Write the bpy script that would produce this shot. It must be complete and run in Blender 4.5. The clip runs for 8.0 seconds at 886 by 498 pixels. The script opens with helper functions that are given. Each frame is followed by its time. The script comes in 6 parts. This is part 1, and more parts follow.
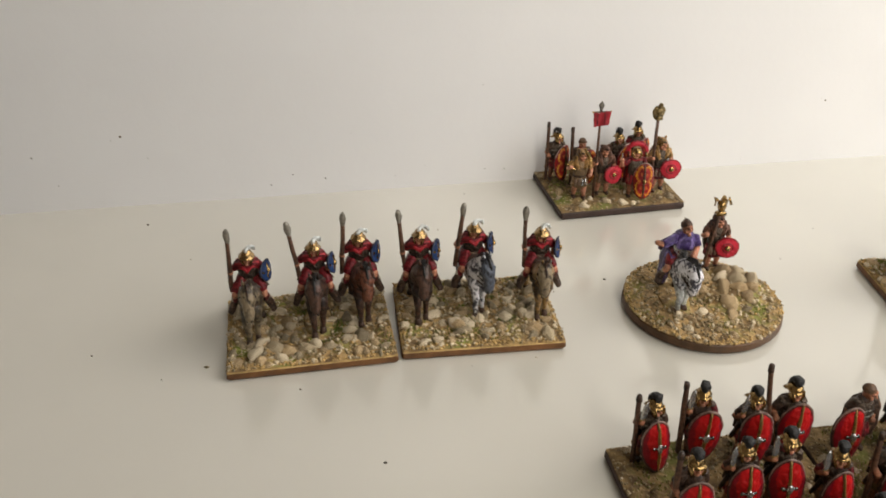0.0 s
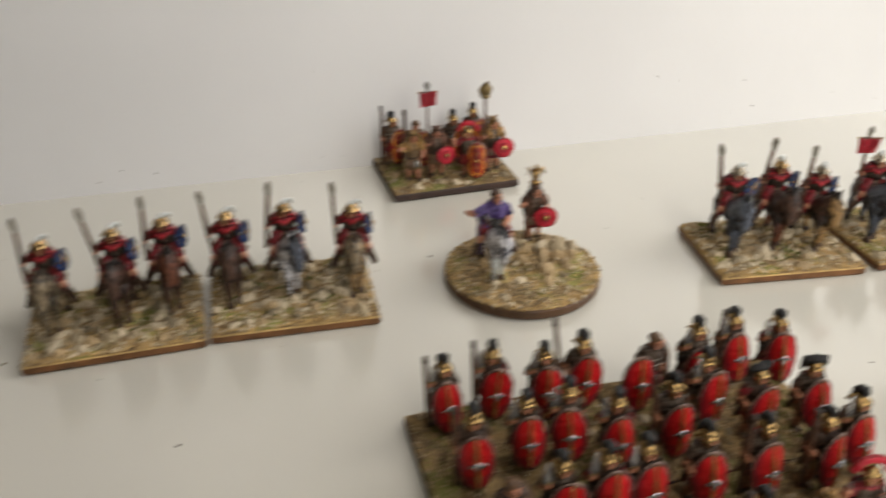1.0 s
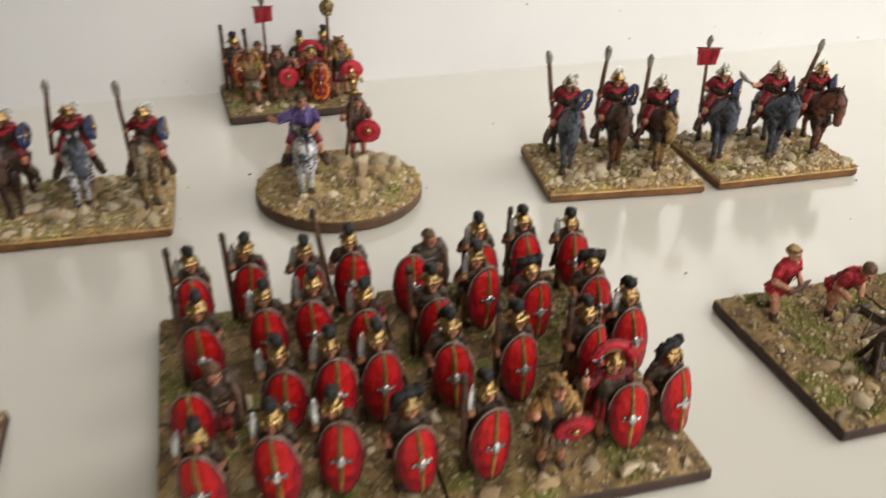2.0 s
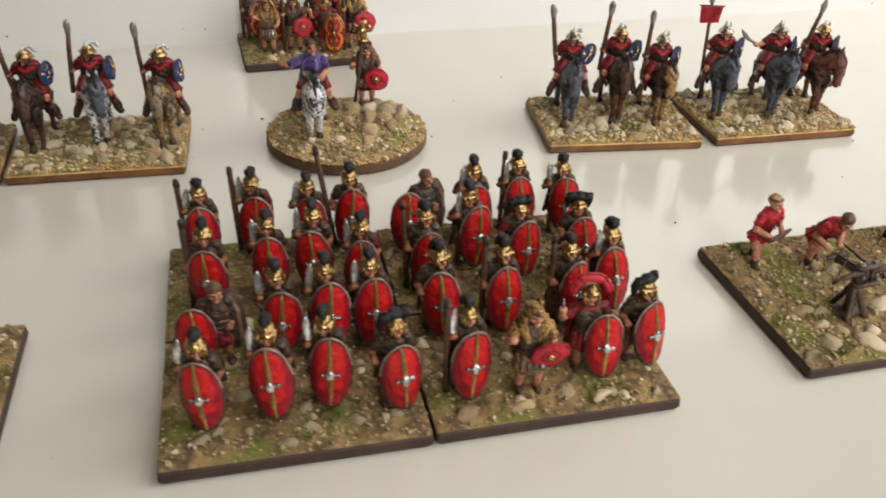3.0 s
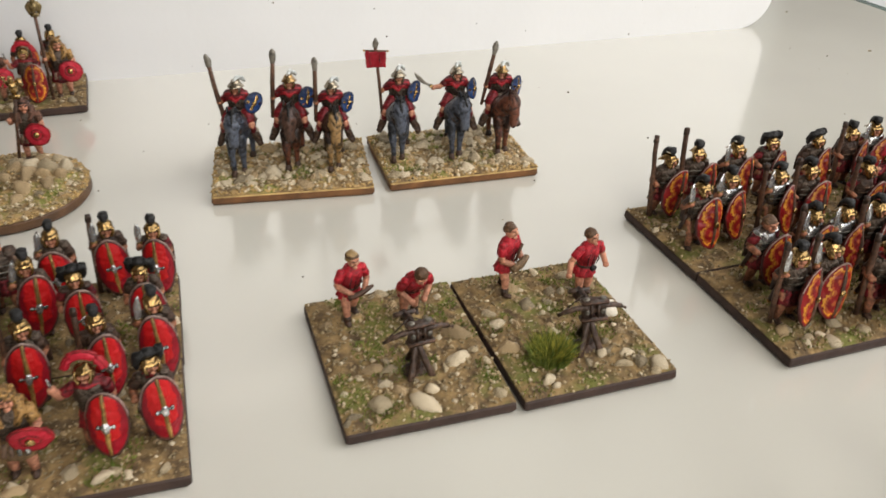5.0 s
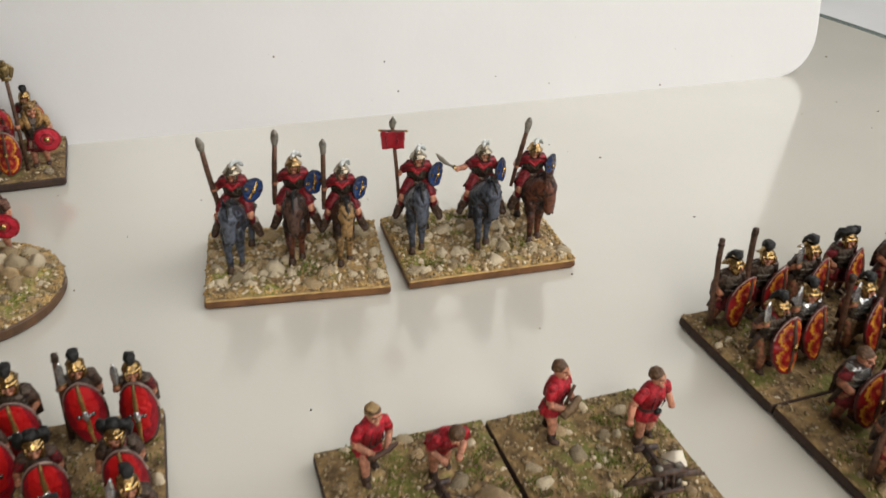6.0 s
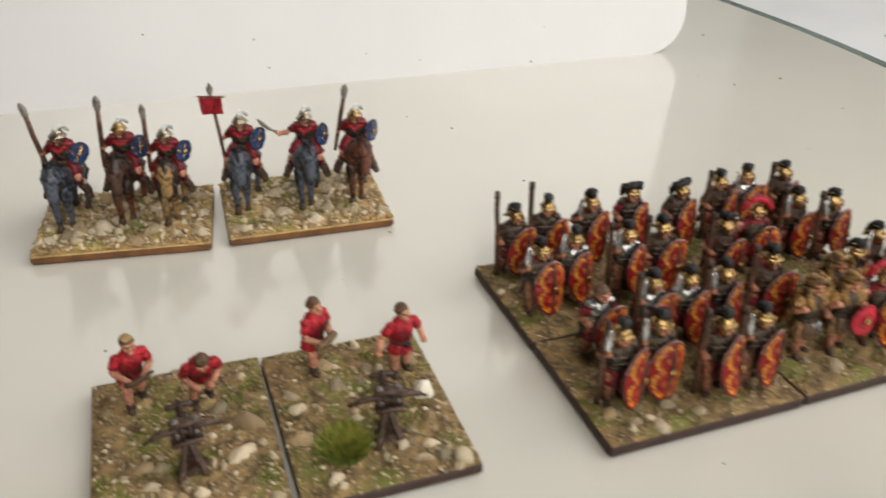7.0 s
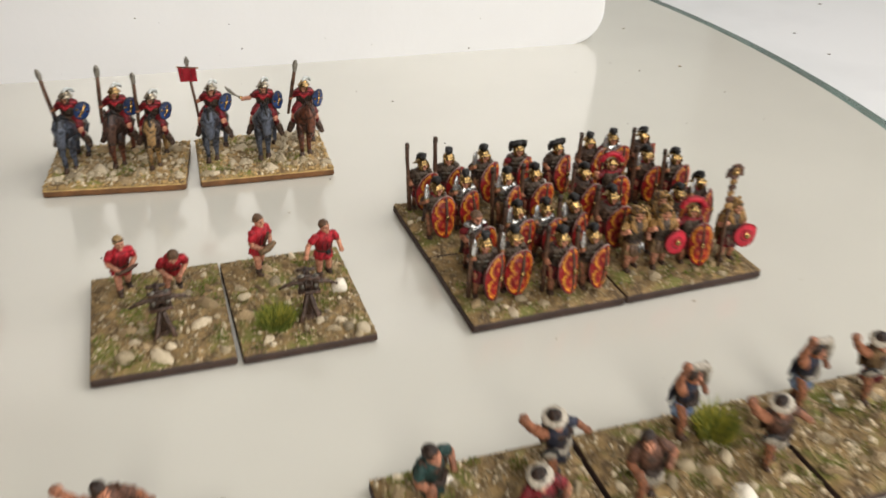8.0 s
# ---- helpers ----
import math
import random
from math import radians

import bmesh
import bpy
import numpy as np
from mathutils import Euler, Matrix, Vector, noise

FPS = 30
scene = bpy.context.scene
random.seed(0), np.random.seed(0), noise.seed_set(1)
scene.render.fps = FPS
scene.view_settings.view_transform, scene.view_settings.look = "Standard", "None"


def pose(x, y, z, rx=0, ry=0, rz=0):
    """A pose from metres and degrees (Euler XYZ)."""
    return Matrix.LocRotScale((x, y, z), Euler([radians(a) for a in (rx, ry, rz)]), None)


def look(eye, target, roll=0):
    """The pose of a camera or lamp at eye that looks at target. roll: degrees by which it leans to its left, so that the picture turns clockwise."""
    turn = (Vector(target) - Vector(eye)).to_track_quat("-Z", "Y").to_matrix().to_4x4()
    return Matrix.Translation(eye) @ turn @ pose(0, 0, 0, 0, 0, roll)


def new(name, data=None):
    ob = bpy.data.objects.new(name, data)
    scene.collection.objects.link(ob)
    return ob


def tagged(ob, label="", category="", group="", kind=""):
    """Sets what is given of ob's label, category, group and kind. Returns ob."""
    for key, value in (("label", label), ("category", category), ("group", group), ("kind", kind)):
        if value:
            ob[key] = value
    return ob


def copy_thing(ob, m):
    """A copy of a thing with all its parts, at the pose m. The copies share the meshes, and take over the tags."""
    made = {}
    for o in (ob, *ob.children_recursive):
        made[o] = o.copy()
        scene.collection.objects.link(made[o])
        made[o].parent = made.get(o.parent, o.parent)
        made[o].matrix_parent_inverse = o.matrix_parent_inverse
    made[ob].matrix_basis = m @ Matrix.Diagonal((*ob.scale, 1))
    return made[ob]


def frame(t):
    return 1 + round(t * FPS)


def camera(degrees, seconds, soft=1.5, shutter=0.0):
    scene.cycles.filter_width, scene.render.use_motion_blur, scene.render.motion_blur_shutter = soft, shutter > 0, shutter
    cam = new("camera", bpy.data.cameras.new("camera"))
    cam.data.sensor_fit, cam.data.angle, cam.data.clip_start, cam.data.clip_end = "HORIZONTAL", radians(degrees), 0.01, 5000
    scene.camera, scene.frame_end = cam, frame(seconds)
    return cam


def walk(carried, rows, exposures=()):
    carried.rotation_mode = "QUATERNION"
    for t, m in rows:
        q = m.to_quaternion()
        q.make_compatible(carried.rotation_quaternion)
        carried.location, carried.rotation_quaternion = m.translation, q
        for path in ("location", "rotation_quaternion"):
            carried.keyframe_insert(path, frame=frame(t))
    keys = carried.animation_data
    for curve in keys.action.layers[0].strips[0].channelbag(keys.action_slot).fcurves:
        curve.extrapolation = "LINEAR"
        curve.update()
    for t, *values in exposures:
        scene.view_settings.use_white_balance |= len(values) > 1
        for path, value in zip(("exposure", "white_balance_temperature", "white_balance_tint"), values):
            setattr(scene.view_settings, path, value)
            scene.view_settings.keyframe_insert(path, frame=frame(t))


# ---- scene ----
cam = camera(53.5, 8.0, 1.6, 0.5)
PATH = [
    (0, (0.0056, 0.0028, 0.1281), (0.0011, 0.1746, 0.0259), 0.59),
    (0.5, (0.0070, 0.0010, 0.1206), (0.0084, 0.1734, 0.0192), 0.50),
    (0.8, (0.0189, -0.0030, 0.1159), (0.0260, 0.1707, 0.0169), 0.31),
    (1, (0.0347, -0.0007, 0.1189), (0.0455, 0.1728, 0.0200), 0.06),
    (1.2, (0.0527, 0.0062, 0.1129), (0.0661, 0.1812, 0.0169), -0.40),
    (1.5, (0.0769, 0.0086, 0.1097), (0.0909, 0.1815, 0.0101), -0.54),
    (1.8, (0.0804, 0.0058, 0.1035), (0.0950, 0.1781, 0.0030), -0.19),
    (2, (0.0765, -0.0011, 0.0963), (0.0907, 0.1712, -0.0042), 0.85),
    (2.2, (0.0730, -0.0078, 0.1023), (0.0853, 0.1608, -0.0047), 1.35),
    (3.3, (0.0902, -0.0110, 0.0947), (0.0992, 0.1577, -0.0124), 1.72),
    (3.5, (0.0988, -0.0081, 0.0982), (0.1089, 0.1609, -0.0082), 1.89),
    (4, (0.1240, -0.0119, 0.1002), (0.1389, 0.1580, -0.0043), 1.79),
    (4.2, (0.1328, -0.0130, 0.1053), (0.1484, 0.1568, 0.0007), 1.17),
    (5.3, (0.1530, 0.0005, 0.1011), (0.1734, 0.1709, -0.0016), 1.62),
    (5.5, (0.1503, 0.0120, 0.1074), (0.1712, 0.1822, 0.0045), 1.75),
    (5.8, (0.1462, 0.0234, 0.1082), (0.1681, 0.1941, 0.0062), 1.73),
    (6, (0.1485, 0.0277, 0.1065), (0.1689, 0.1986, 0.0046), 1.52),
    (6.2, (0.1504, 0.0321, 0.1092), (0.1702, 0.2021, 0.0058), 1.27),
    (6.5, (0.1599, 0.0275, 0.1056), (0.1806, 0.1981, 0.0033), 1.50),
    (7, (0.1877, 0.0079, 0.1064), (0.2093, 0.1781, 0.0036), 1.24),
    (7.2, (0.1929, 0.0021, 0.1109), (0.2154, 0.1718, 0.0074), 1.30),
    (7.5, (0.1977, -0.0097, 0.1109), (0.2198, 0.1602, 0.0078), 1.43),
    (7.7, (0.1992, -0.0194, 0.1125), (0.2223, 0.1502, 0.0091), 1.84),
    (8, (0.2005, -0.0473, 0.1217), (0.2237, 0.1220, 0.0178), 2.48),
]
EXPOSURES = [(0.0, 0.50, 6665, 10), (0.5, 0.43, 6615, 10), (1.5, 0.28, 6515, 10), (2.0, 0.36, 6565, 10), (3.5, 0.44, 6515, 10), (4.2, 0.31, 6465, 10), (5.5, 0.23, 6335, 10), (6.2, 0.09, 6395, 10), (6.6, 0.18, 6395, 10), (7.5, 0.16, 6455, 10), (8.0, 0.23, 6455, 10)]
walk(cam, [(t, look(eye, target, roll)) for t, eye, target, roll in PATH], EXPOSURES)

# ---- light ----
SUN_ROT = radians(75)
world = bpy.data.worlds.new("sky")
scene.world = world
world.use_nodes = True
wn = world.node_tree
sky = wn.nodes.new("ShaderNodeTexSky")
sky.sky_type, sky.sun_disc, sky.sun_elevation, sky.sun_rotation = "NISHITA", False, radians(38), SUN_ROT
wn.nodes["Background"].inputs["Strength"].default_value = 0.12
wn.links.new(sky.outputs[0], wn.nodes["Background"].inputs["Color"])


def area(name, at, target, sx, sy, power, colour):
    data = bpy.data.lights.new(name, "AREA")
    data.shape, data.size, data.size_y, data.energy, data.color = "RECTANGLE", sx, sy, power, colour
    ob = new(name, data)
    ob.matrix_world = look(at, target)
    return ob


# daylight by the window opening beside the table, and an added lamp in an unseen opening across from the panel
area("window_light_side", (0.70, 0.02, 0.64), (-0.4, 0.0, 0.10), 0.95, 0.9, 6.4, (1.0, 0.94, 0.85))
area("added_light_front", (0.30, -0.88, 0.75), (0.27, 0.3, 0.30), 0.40, 1.05, 9.8, (1.0, 0.93, 0.83))

MM = 0.001


def mat(name, colour, rough=0.6, metal=0.0, dark=0.4, scale=620.0, bump=0.45, bump_scale=1100.0, spec=0.4, colour2=None, coat=0.0, jitter=0.0, washed=False, span=0.14, mid=1.0):
    """A painted or natural surface: two tones mixed by noise at two scales, with fine relief. washed: a dark stain fills the relief."""
    m = bpy.data.materials.new(name)
    m.use_nodes = True
    nt = m.node_tree
    b = nt.nodes["Principled BSDF"]
    co = nt.nodes.new("ShaderNodeTexCoord")
    n1 = nt.nodes.new("ShaderNodeTexNoise")
    n1.inputs["Scale"].default_value, n1.inputs["Detail"].default_value = scale, 3.0
    n2 = nt.nodes.new("ShaderNodeTexNoise")
    n2.inputs["Scale"].default_value, n2.inputs["Detail"].default_value = scale * 0.21, 2.0
    nt.links.new(co.outputs["Object"], n1.inputs["Vector"])
    nt.links.new(co.outputs["Object"], n2.inputs["Vector"])
    add = nt.nodes.new("ShaderNodeMath")
    add.operation = "ADD"
    n3 = nt.nodes.new("ShaderNodeTexNoise")
    n3.inputs["Scale"].default_value, n3.inputs["Detail"].default_value = bump_scale, 3.0
    nt.links.new(co.outputs["Object"], n3.inputs["Vector"])
    nt.links.new((n3 if washed else n1).outputs["Fac"], add.inputs[0])
    nt.links.new(n2.outputs["Fac"], add.inputs[1])
    ramp = nt.nodes.new("ShaderNodeMapRange")
    ramp.inputs["From Min"].default_value, ramp.inputs["From Max"].default_value = mid - span, mid + span
    nt.links.new(add.outputs[0], ramp.inputs["Value"])
    mix = nt.nodes.new("ShaderNodeMix")
    mix.data_type = "RGBA"
    second = colour2 or tuple(c * dark for c in colour)
    mix.inputs["A"].default_value, mix.inputs["B"].default_value = (*second, 1), (*colour, 1)
    nt.links.new(ramp.outputs[0], mix.inputs["Factor"])
    out = mix.outputs["Result"]
    if jitter:
        info = nt.nodes.new("ShaderNodeObjectInfo")
        hsv = nt.nodes.new("ShaderNodeHueSaturation")
        mr = nt.nodes.new("ShaderNodeMapRange")
        mr.inputs["To Min"].default_value, mr.inputs["To Max"].default_value = 1 - jitter, 1 + jitter
        nt.links.new(info.outputs["Random"], mr.inputs["Value"])
        nt.links.new(mr.outputs[0], hsv.inputs["Value"])
        nt.links.new(out, hsv.inputs["Color"])
        out = hsv.outputs["Color"]
    nt.links.new(out, b.inputs["Base Color"])
    b.inputs["Roughness"].default_value, b.inputs["Metallic"].default_value = rough, metal
    b.inputs["Specular IOR Level"].default_value, b.inputs["Coat Weight"].default_value = spec, coat
    b.inputs["Coat Roughness"].default_value = 0.12
    if bump:
        bp = nt.nodes.new("ShaderNodeBump")
        bp.inputs["Strength"].default_value, bp.inputs["Distance"].default_value = bump, 0.0005
        nt.links.new(n3.outputs["Fac"], bp.inputs["Height"])
        nt.links.new(bp.outputs[0], b.inputs["Normal"])
    return m


# ---- materials ----
TABLE = mat("table_glass_white", (0.585, 0.573, 0.513), 0.13, dark=0.95, scale=14, bump=0.0, spec=0.9, coat=0.5)
GREEN_EDGE = mat("glass_edge_green", (0.17, 0.25, 0.22), 0.15, dark=0.6, scale=60, bump=0.0, spec=0.6)
LEDGE = mat("ledge_paint", (0.69, 0.70, 0.71), 0.5, dark=0.92, scale=20, bump=0.05, bump_scale=300)
PANEL = mat("panel_white", (0.72, 0.72, 0.715), 0.16, dark=0.97, scale=25, bump=0.10, bump_scale=380, spec=0.5)
WEST = mat("side_wall_paint", (0.17, 0.145, 0.115), 0.9, dark=0.9, scale=3, bump=0.1, bump_scale=60)
ROOM = mat("room_paint", (0.38, 0.36, 0.33), 0.9, dark=0.96, scale=3, bump=0.1, bump_scale=60)
FARWALL = mat("far_wall_paint", (0.66, 0.70, 0.70), 0.9, dark=0.96, scale=3, bump=0.1, bump_scale=60)
CEILING = mat("ceiling_paint", (0.80, 0.79, 0.76), 0.9, dark=0.97, scale=3, bump=0.1, bump_scale=60)
CARPET = mat("room_floor", (0.30, 0.24, 0.18), 0.8, dark=0.8, scale=9, bump=0.2, bump_scale=80)
DIRT = mat("dirt_specks", (0.17, 0.145, 0.11), 0.9, bump=0)
CRUMB = mat("pale_crumbs", (0.42, 0.36, 0.24), 0.9, bump=0)

EDGE_TAN = mat("base_edge_tan", (0.185, 0.080, 0.026), 0.5, dark=0.55, scale=260, bump=0.2, bump_scale=900)
EDGE_ROUND = mat("base_edge_umber", (0.115, 0.058, 0.026), 0.5, dark=0.6, scale=260, bump=0.2, bump_scale=900)
EDGE_DARK = mat("base_edge_brown", (0.052, 0.028, 0.020), 0.6, dark=0.6, scale=260, bump=0.2, bump_scale=900)
STONE = mat("stone_grey", (0.42, 0.34, 0.215), 0.75, dark=0.5, scale=420, bump=0.5, bump_scale=1300, jitter=0.35)
STONE_T = mat("stone_tan", (0.50, 0.365, 0.20), 0.75, dark=0.5, scale=420, bump=0.5, bump_scale=1300, jitter=0.3)
STONE_W = mat("stone_pale", (0.62, 0.52, 0.36), 0.7, dark=0.7, scale=420, bump=0.4, bump_scale=1300, jitter=0.15)
STONE_B = mat("stone_white", (0.80, 0.74, 0.62), 0.7, dark=0.8, scale=420, bump=0.3, bump_scale=1300)
GRIT = mat("grit_ochre", (0.40, 0.31, 0.175), 0.85, dark=0.5, scale=500, bump=0.3)
GRASS = mat("static_grass", (0.22, 0.25, 0.055), 0.7, colour2=(0.11, 0.15, 0.028), scale=900, bump=0.0, spec=0.2)
GRASS_Y = mat("static_grass_dry", (0.52, 0.43, 0.06), 0.7, colour2=(0.30, 0.30, 0.05), scale=900, bump=0.0, spec=0.2)

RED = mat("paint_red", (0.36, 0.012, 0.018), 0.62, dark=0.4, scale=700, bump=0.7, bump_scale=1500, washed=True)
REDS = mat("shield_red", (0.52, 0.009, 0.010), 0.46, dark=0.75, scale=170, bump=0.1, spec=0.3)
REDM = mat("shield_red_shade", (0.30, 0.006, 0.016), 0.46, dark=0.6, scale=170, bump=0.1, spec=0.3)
CRIMSON = mat("paint_crimson", (0.52, 0.014, 0.035), 0.5, dark=0.7, scale=250, bump=0.1)
BANNER = mat("banner_crimson", (0.40, 0.014, 0.028), 0.55, dark=0.6, scale=250, bump=0.2)
YELLOW = mat("shield_yellow", (0.74, 0.32, 0.024), 0.45, dark=0.6, scale=500, bump=0.1)
FLESH = mat("paint_flesh", (0.56, 0.25, 0.15), 0.6, dark=0.5, scale=700, bump=0.5, bump_scale=1500, washed=True)
HAIR = mat("paint_hair", (0.085, 0.040, 0.022), 0.6, dark=0.15, scale=420, bump=0.8, bump_scale=1300, washed=True)
BLACK = mat("plume_black", (0.018, 0.017, 0.016), 0.6, dark=0.15, scale=420, bump=0.8, bump_scale=1300, washed=True)
BRASS = mat("brass", (0.52, 0.34, 0.135), 0.22, 0.92, dark=0.4, scale=420, bump=0.3, bump_scale=1100, span=0.22, mid=0.99)
STEEL = mat("steel", (0.56, 0.55, 0.53), 0.24, 0.9, dark=0.25, scale=420, bump=0.4, bump_scale=1300, span=0.2, mid=0.98)
ORANGE = mat("shield_orange", (0.45, 0.09, 0.014), 0.45, dark=0.6, scale=500, bump=0.1)
MAIL = mat("mail", (0.105, 0.078, 0.058), 0.42, 0.6, dark=0.15, scale=900, bump=0.8, bump_scale=2200, washed=True)
LEATHER = mat("leather", (0.066, 0.036, 0.022), 0.55, dark=0.35, scale=420, bump=0.9, bump_scale=1400, washed=True)
DARKWOOD = mat("black_stained_wood", (0.085, 0.050, 0.033), 0.45, dark=0.25, scale=420, bump=0.5, bump_scale=1200, washed=True)
WOOD = mat("shaft_wood", (0.12, 0.058, 0.032), 0.6, dark=0.4, scale=420, bump=0.5, bump_scale=1200, washed=True)
IRON = mat("spear_iron", (0.26, 0.24, 0.20), 0.45, 0.5, dark=0.35, scale=420, bump=0.4, bump_scale=1300, washed=True)
BLUE = mat("paint_blue", (0.009, 0.034, 0.125), 0.48, dark=0.5, scale=400, bump=0.1)
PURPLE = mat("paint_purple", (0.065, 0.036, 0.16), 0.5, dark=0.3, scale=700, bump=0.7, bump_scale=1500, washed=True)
# the highlight painted on the fold ridges of purple cloth
PURPLE_H = mat("paint_purple_highlight", (0.19, 0.14, 0.36), 0.5, dark=0.5, scale=700, bump=0.5, bump_scale=1500, washed=True)
REDW = mat("shield_deep_red", (0.29, 0.010, 0.010), 0.42, dark=0.45, scale=250, bump=0.1, spec=0.3)
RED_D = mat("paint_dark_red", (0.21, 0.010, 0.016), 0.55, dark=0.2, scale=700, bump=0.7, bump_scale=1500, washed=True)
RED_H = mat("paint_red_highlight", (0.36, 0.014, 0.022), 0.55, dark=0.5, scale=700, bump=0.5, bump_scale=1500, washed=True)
GILT = mat("gilt_paint", (0.50, 0.30, 0.085), 0.4, 0.35, dark=0.35, scale=500, bump=0.4, bump_scale=1500, washed=True)
EYE = mat("paint_eye_shade", (0.12, 0.048, 0.028), 0.6, dark=0.5, scale=700, bump=0.2)
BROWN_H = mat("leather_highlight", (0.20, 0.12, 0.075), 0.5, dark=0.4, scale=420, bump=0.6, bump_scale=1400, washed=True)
RED_C = mat("tunic_red", (0.46, 0.014, 0.026), 0.62, dark=0.38, scale=700, bump=0.6, bump_scale=1500, washed=True)
MAROON = mat("shield_rim_maroon", (0.12, 0.022, 0.018), 0.5, dark=0.5, scale=500, bump=0.2)
RIM = mat("shield_rim_pale", (0.42, 0.30, 0.25), 0.4, 0.3, dark=0.5, scale=500, bump=0.2)
CREAM = mat("paint_cream", (0.46, 0.41, 0.33), 0.6, dark=0.45, scale=700, bump=0.7, bump_scale=1500, washed=True)
FLESH_B = mat("paint_tanned_flesh", (0.36, 0.145, 0.075), 0.6, dark=0.4, scale=700, bump=0.5, bump_scale=1500, washed=True)
FLESH_L = mat("paint_pale_flesh", (0.62, 0.31, 0.19), 0.6, dark=0.55, scale=700, bump=0.5, bump_scale=1500, washed=True)
HAIR_B = mat("paint_brown_hair", (0.22, 0.115, 0.055), 0.6, dark=0.35, scale=420, bump=0.8, bump_scale=1300, washed=True)
HAIR_F = mat("paint_fair_hair", (0.50, 0.33, 0.14), 0.6, dark=0.5, scale=420, bump=0.8, bump_scale=1300, washed=True)
BRONZE = mat("dark_bronze", (0.26, 0.19, 0.085), 0.35, 0.85, dark=0.15, scale=420, bump=0.8, bump_scale=1300, washed=True)
HELM = mat("aged_brass", (0.44, 0.29, 0.13), 0.24, 0.92, dark=0.4, scale=420, bump=0.3, bump_scale=1100, span=0.2, mid=0.98)
TINNED = mat("tinned_bronze", (0.42, 0.36, 0.27), 0.24, 0.92, dark=0.4, scale=420, bump=0.3, bump_scale=1100, span=0.2, mid=0.98)
BLADE = mat("bright_blade", (0.80, 0.80, 0.79), 0.25, 0.85, dark=0.6, scale=420, bump=0.3, bump_scale=1300)
WHITE = mat("paint_white", (0.68, 0.72, 0.70), 0.55, dark=0.4, scale=700, bump=0.7, bump_scale=1500, washed=True)
NAVY = mat("paint_navy", (0.028, 0.032, 0.055), 0.6, dark=0.4, scale=700, bump=0.7, bump_scale=1500, washed=True)
SKYBLUE = mat("paint_pale_blue", (0.22, 0.32, 0.50), 0.6, dark=0.4, scale=700, bump=0.7, bump_scale=1500, washed=True)
GREENP = mat("paint_green", (0.018, 0.055, 0.048), 0.6, dark=0.4, scale=700, bump=0.7, bump_scale=1500, washed=True)
OCHRE = mat("paint_ochre", (0.26, 0.16, 0.075), 0.6, dark=0.4, scale=700, bump=0.7, bump_scale=1500, washed=True)
FUR = mat("lion_fur", (0.38, 0.215, 0.07), 0.34, 0.25, dark=0.12, scale=900, bump=0.8, bump_scale=2400, washed=True)
FURB = mat("bear_fur", (0.13, 0.058, 0.034), 0.6, dark=0.15, scale=900, bump=0.8, bump_scale=2400, washed=True)
H_BAY = mat("horse_bay", (0.080, 0.040, 0.027), 0.42, dark=0.14, scale=700, bump=1.0, bump_scale=1000, washed=True, span=0.10)
H_CHEST = mat("horse_chest", (0.145, 0.050, 0.027), 0.42, dark=0.14, scale=700, bump=1.0, bump_scale=1000, washed=True, span=0.10)
H_GREY = mat("horse_grey", (0.080, 0.092, 0.120), 0.42, dark=0.14, scale=700, bump=1.0, bump_scale=1000, washed=True, span=0.10)
H_DUN = mat("horse_dun", (0.22, 0.17, 0.105), 0.42, dark=0.14, scale=700, bump=1.0, bump_scale=1000, washed=True, span=0.10)
H_TAN = mat("horse_tan", (0.30, 0.18, 0.07), 0.42, dark=0.14, scale=700, bump=1.0, bump_scale=1000, washed=True, span=0.10)
H_DAPPLE = mat("horse_dapple", (0.66, 0.66, 0.69), 0.5, colour2=(0.04, 0.04, 0.055), scale=2600, bump=0.5, bump_scale=1900, washed=True, span=0.06, mid=0.985)


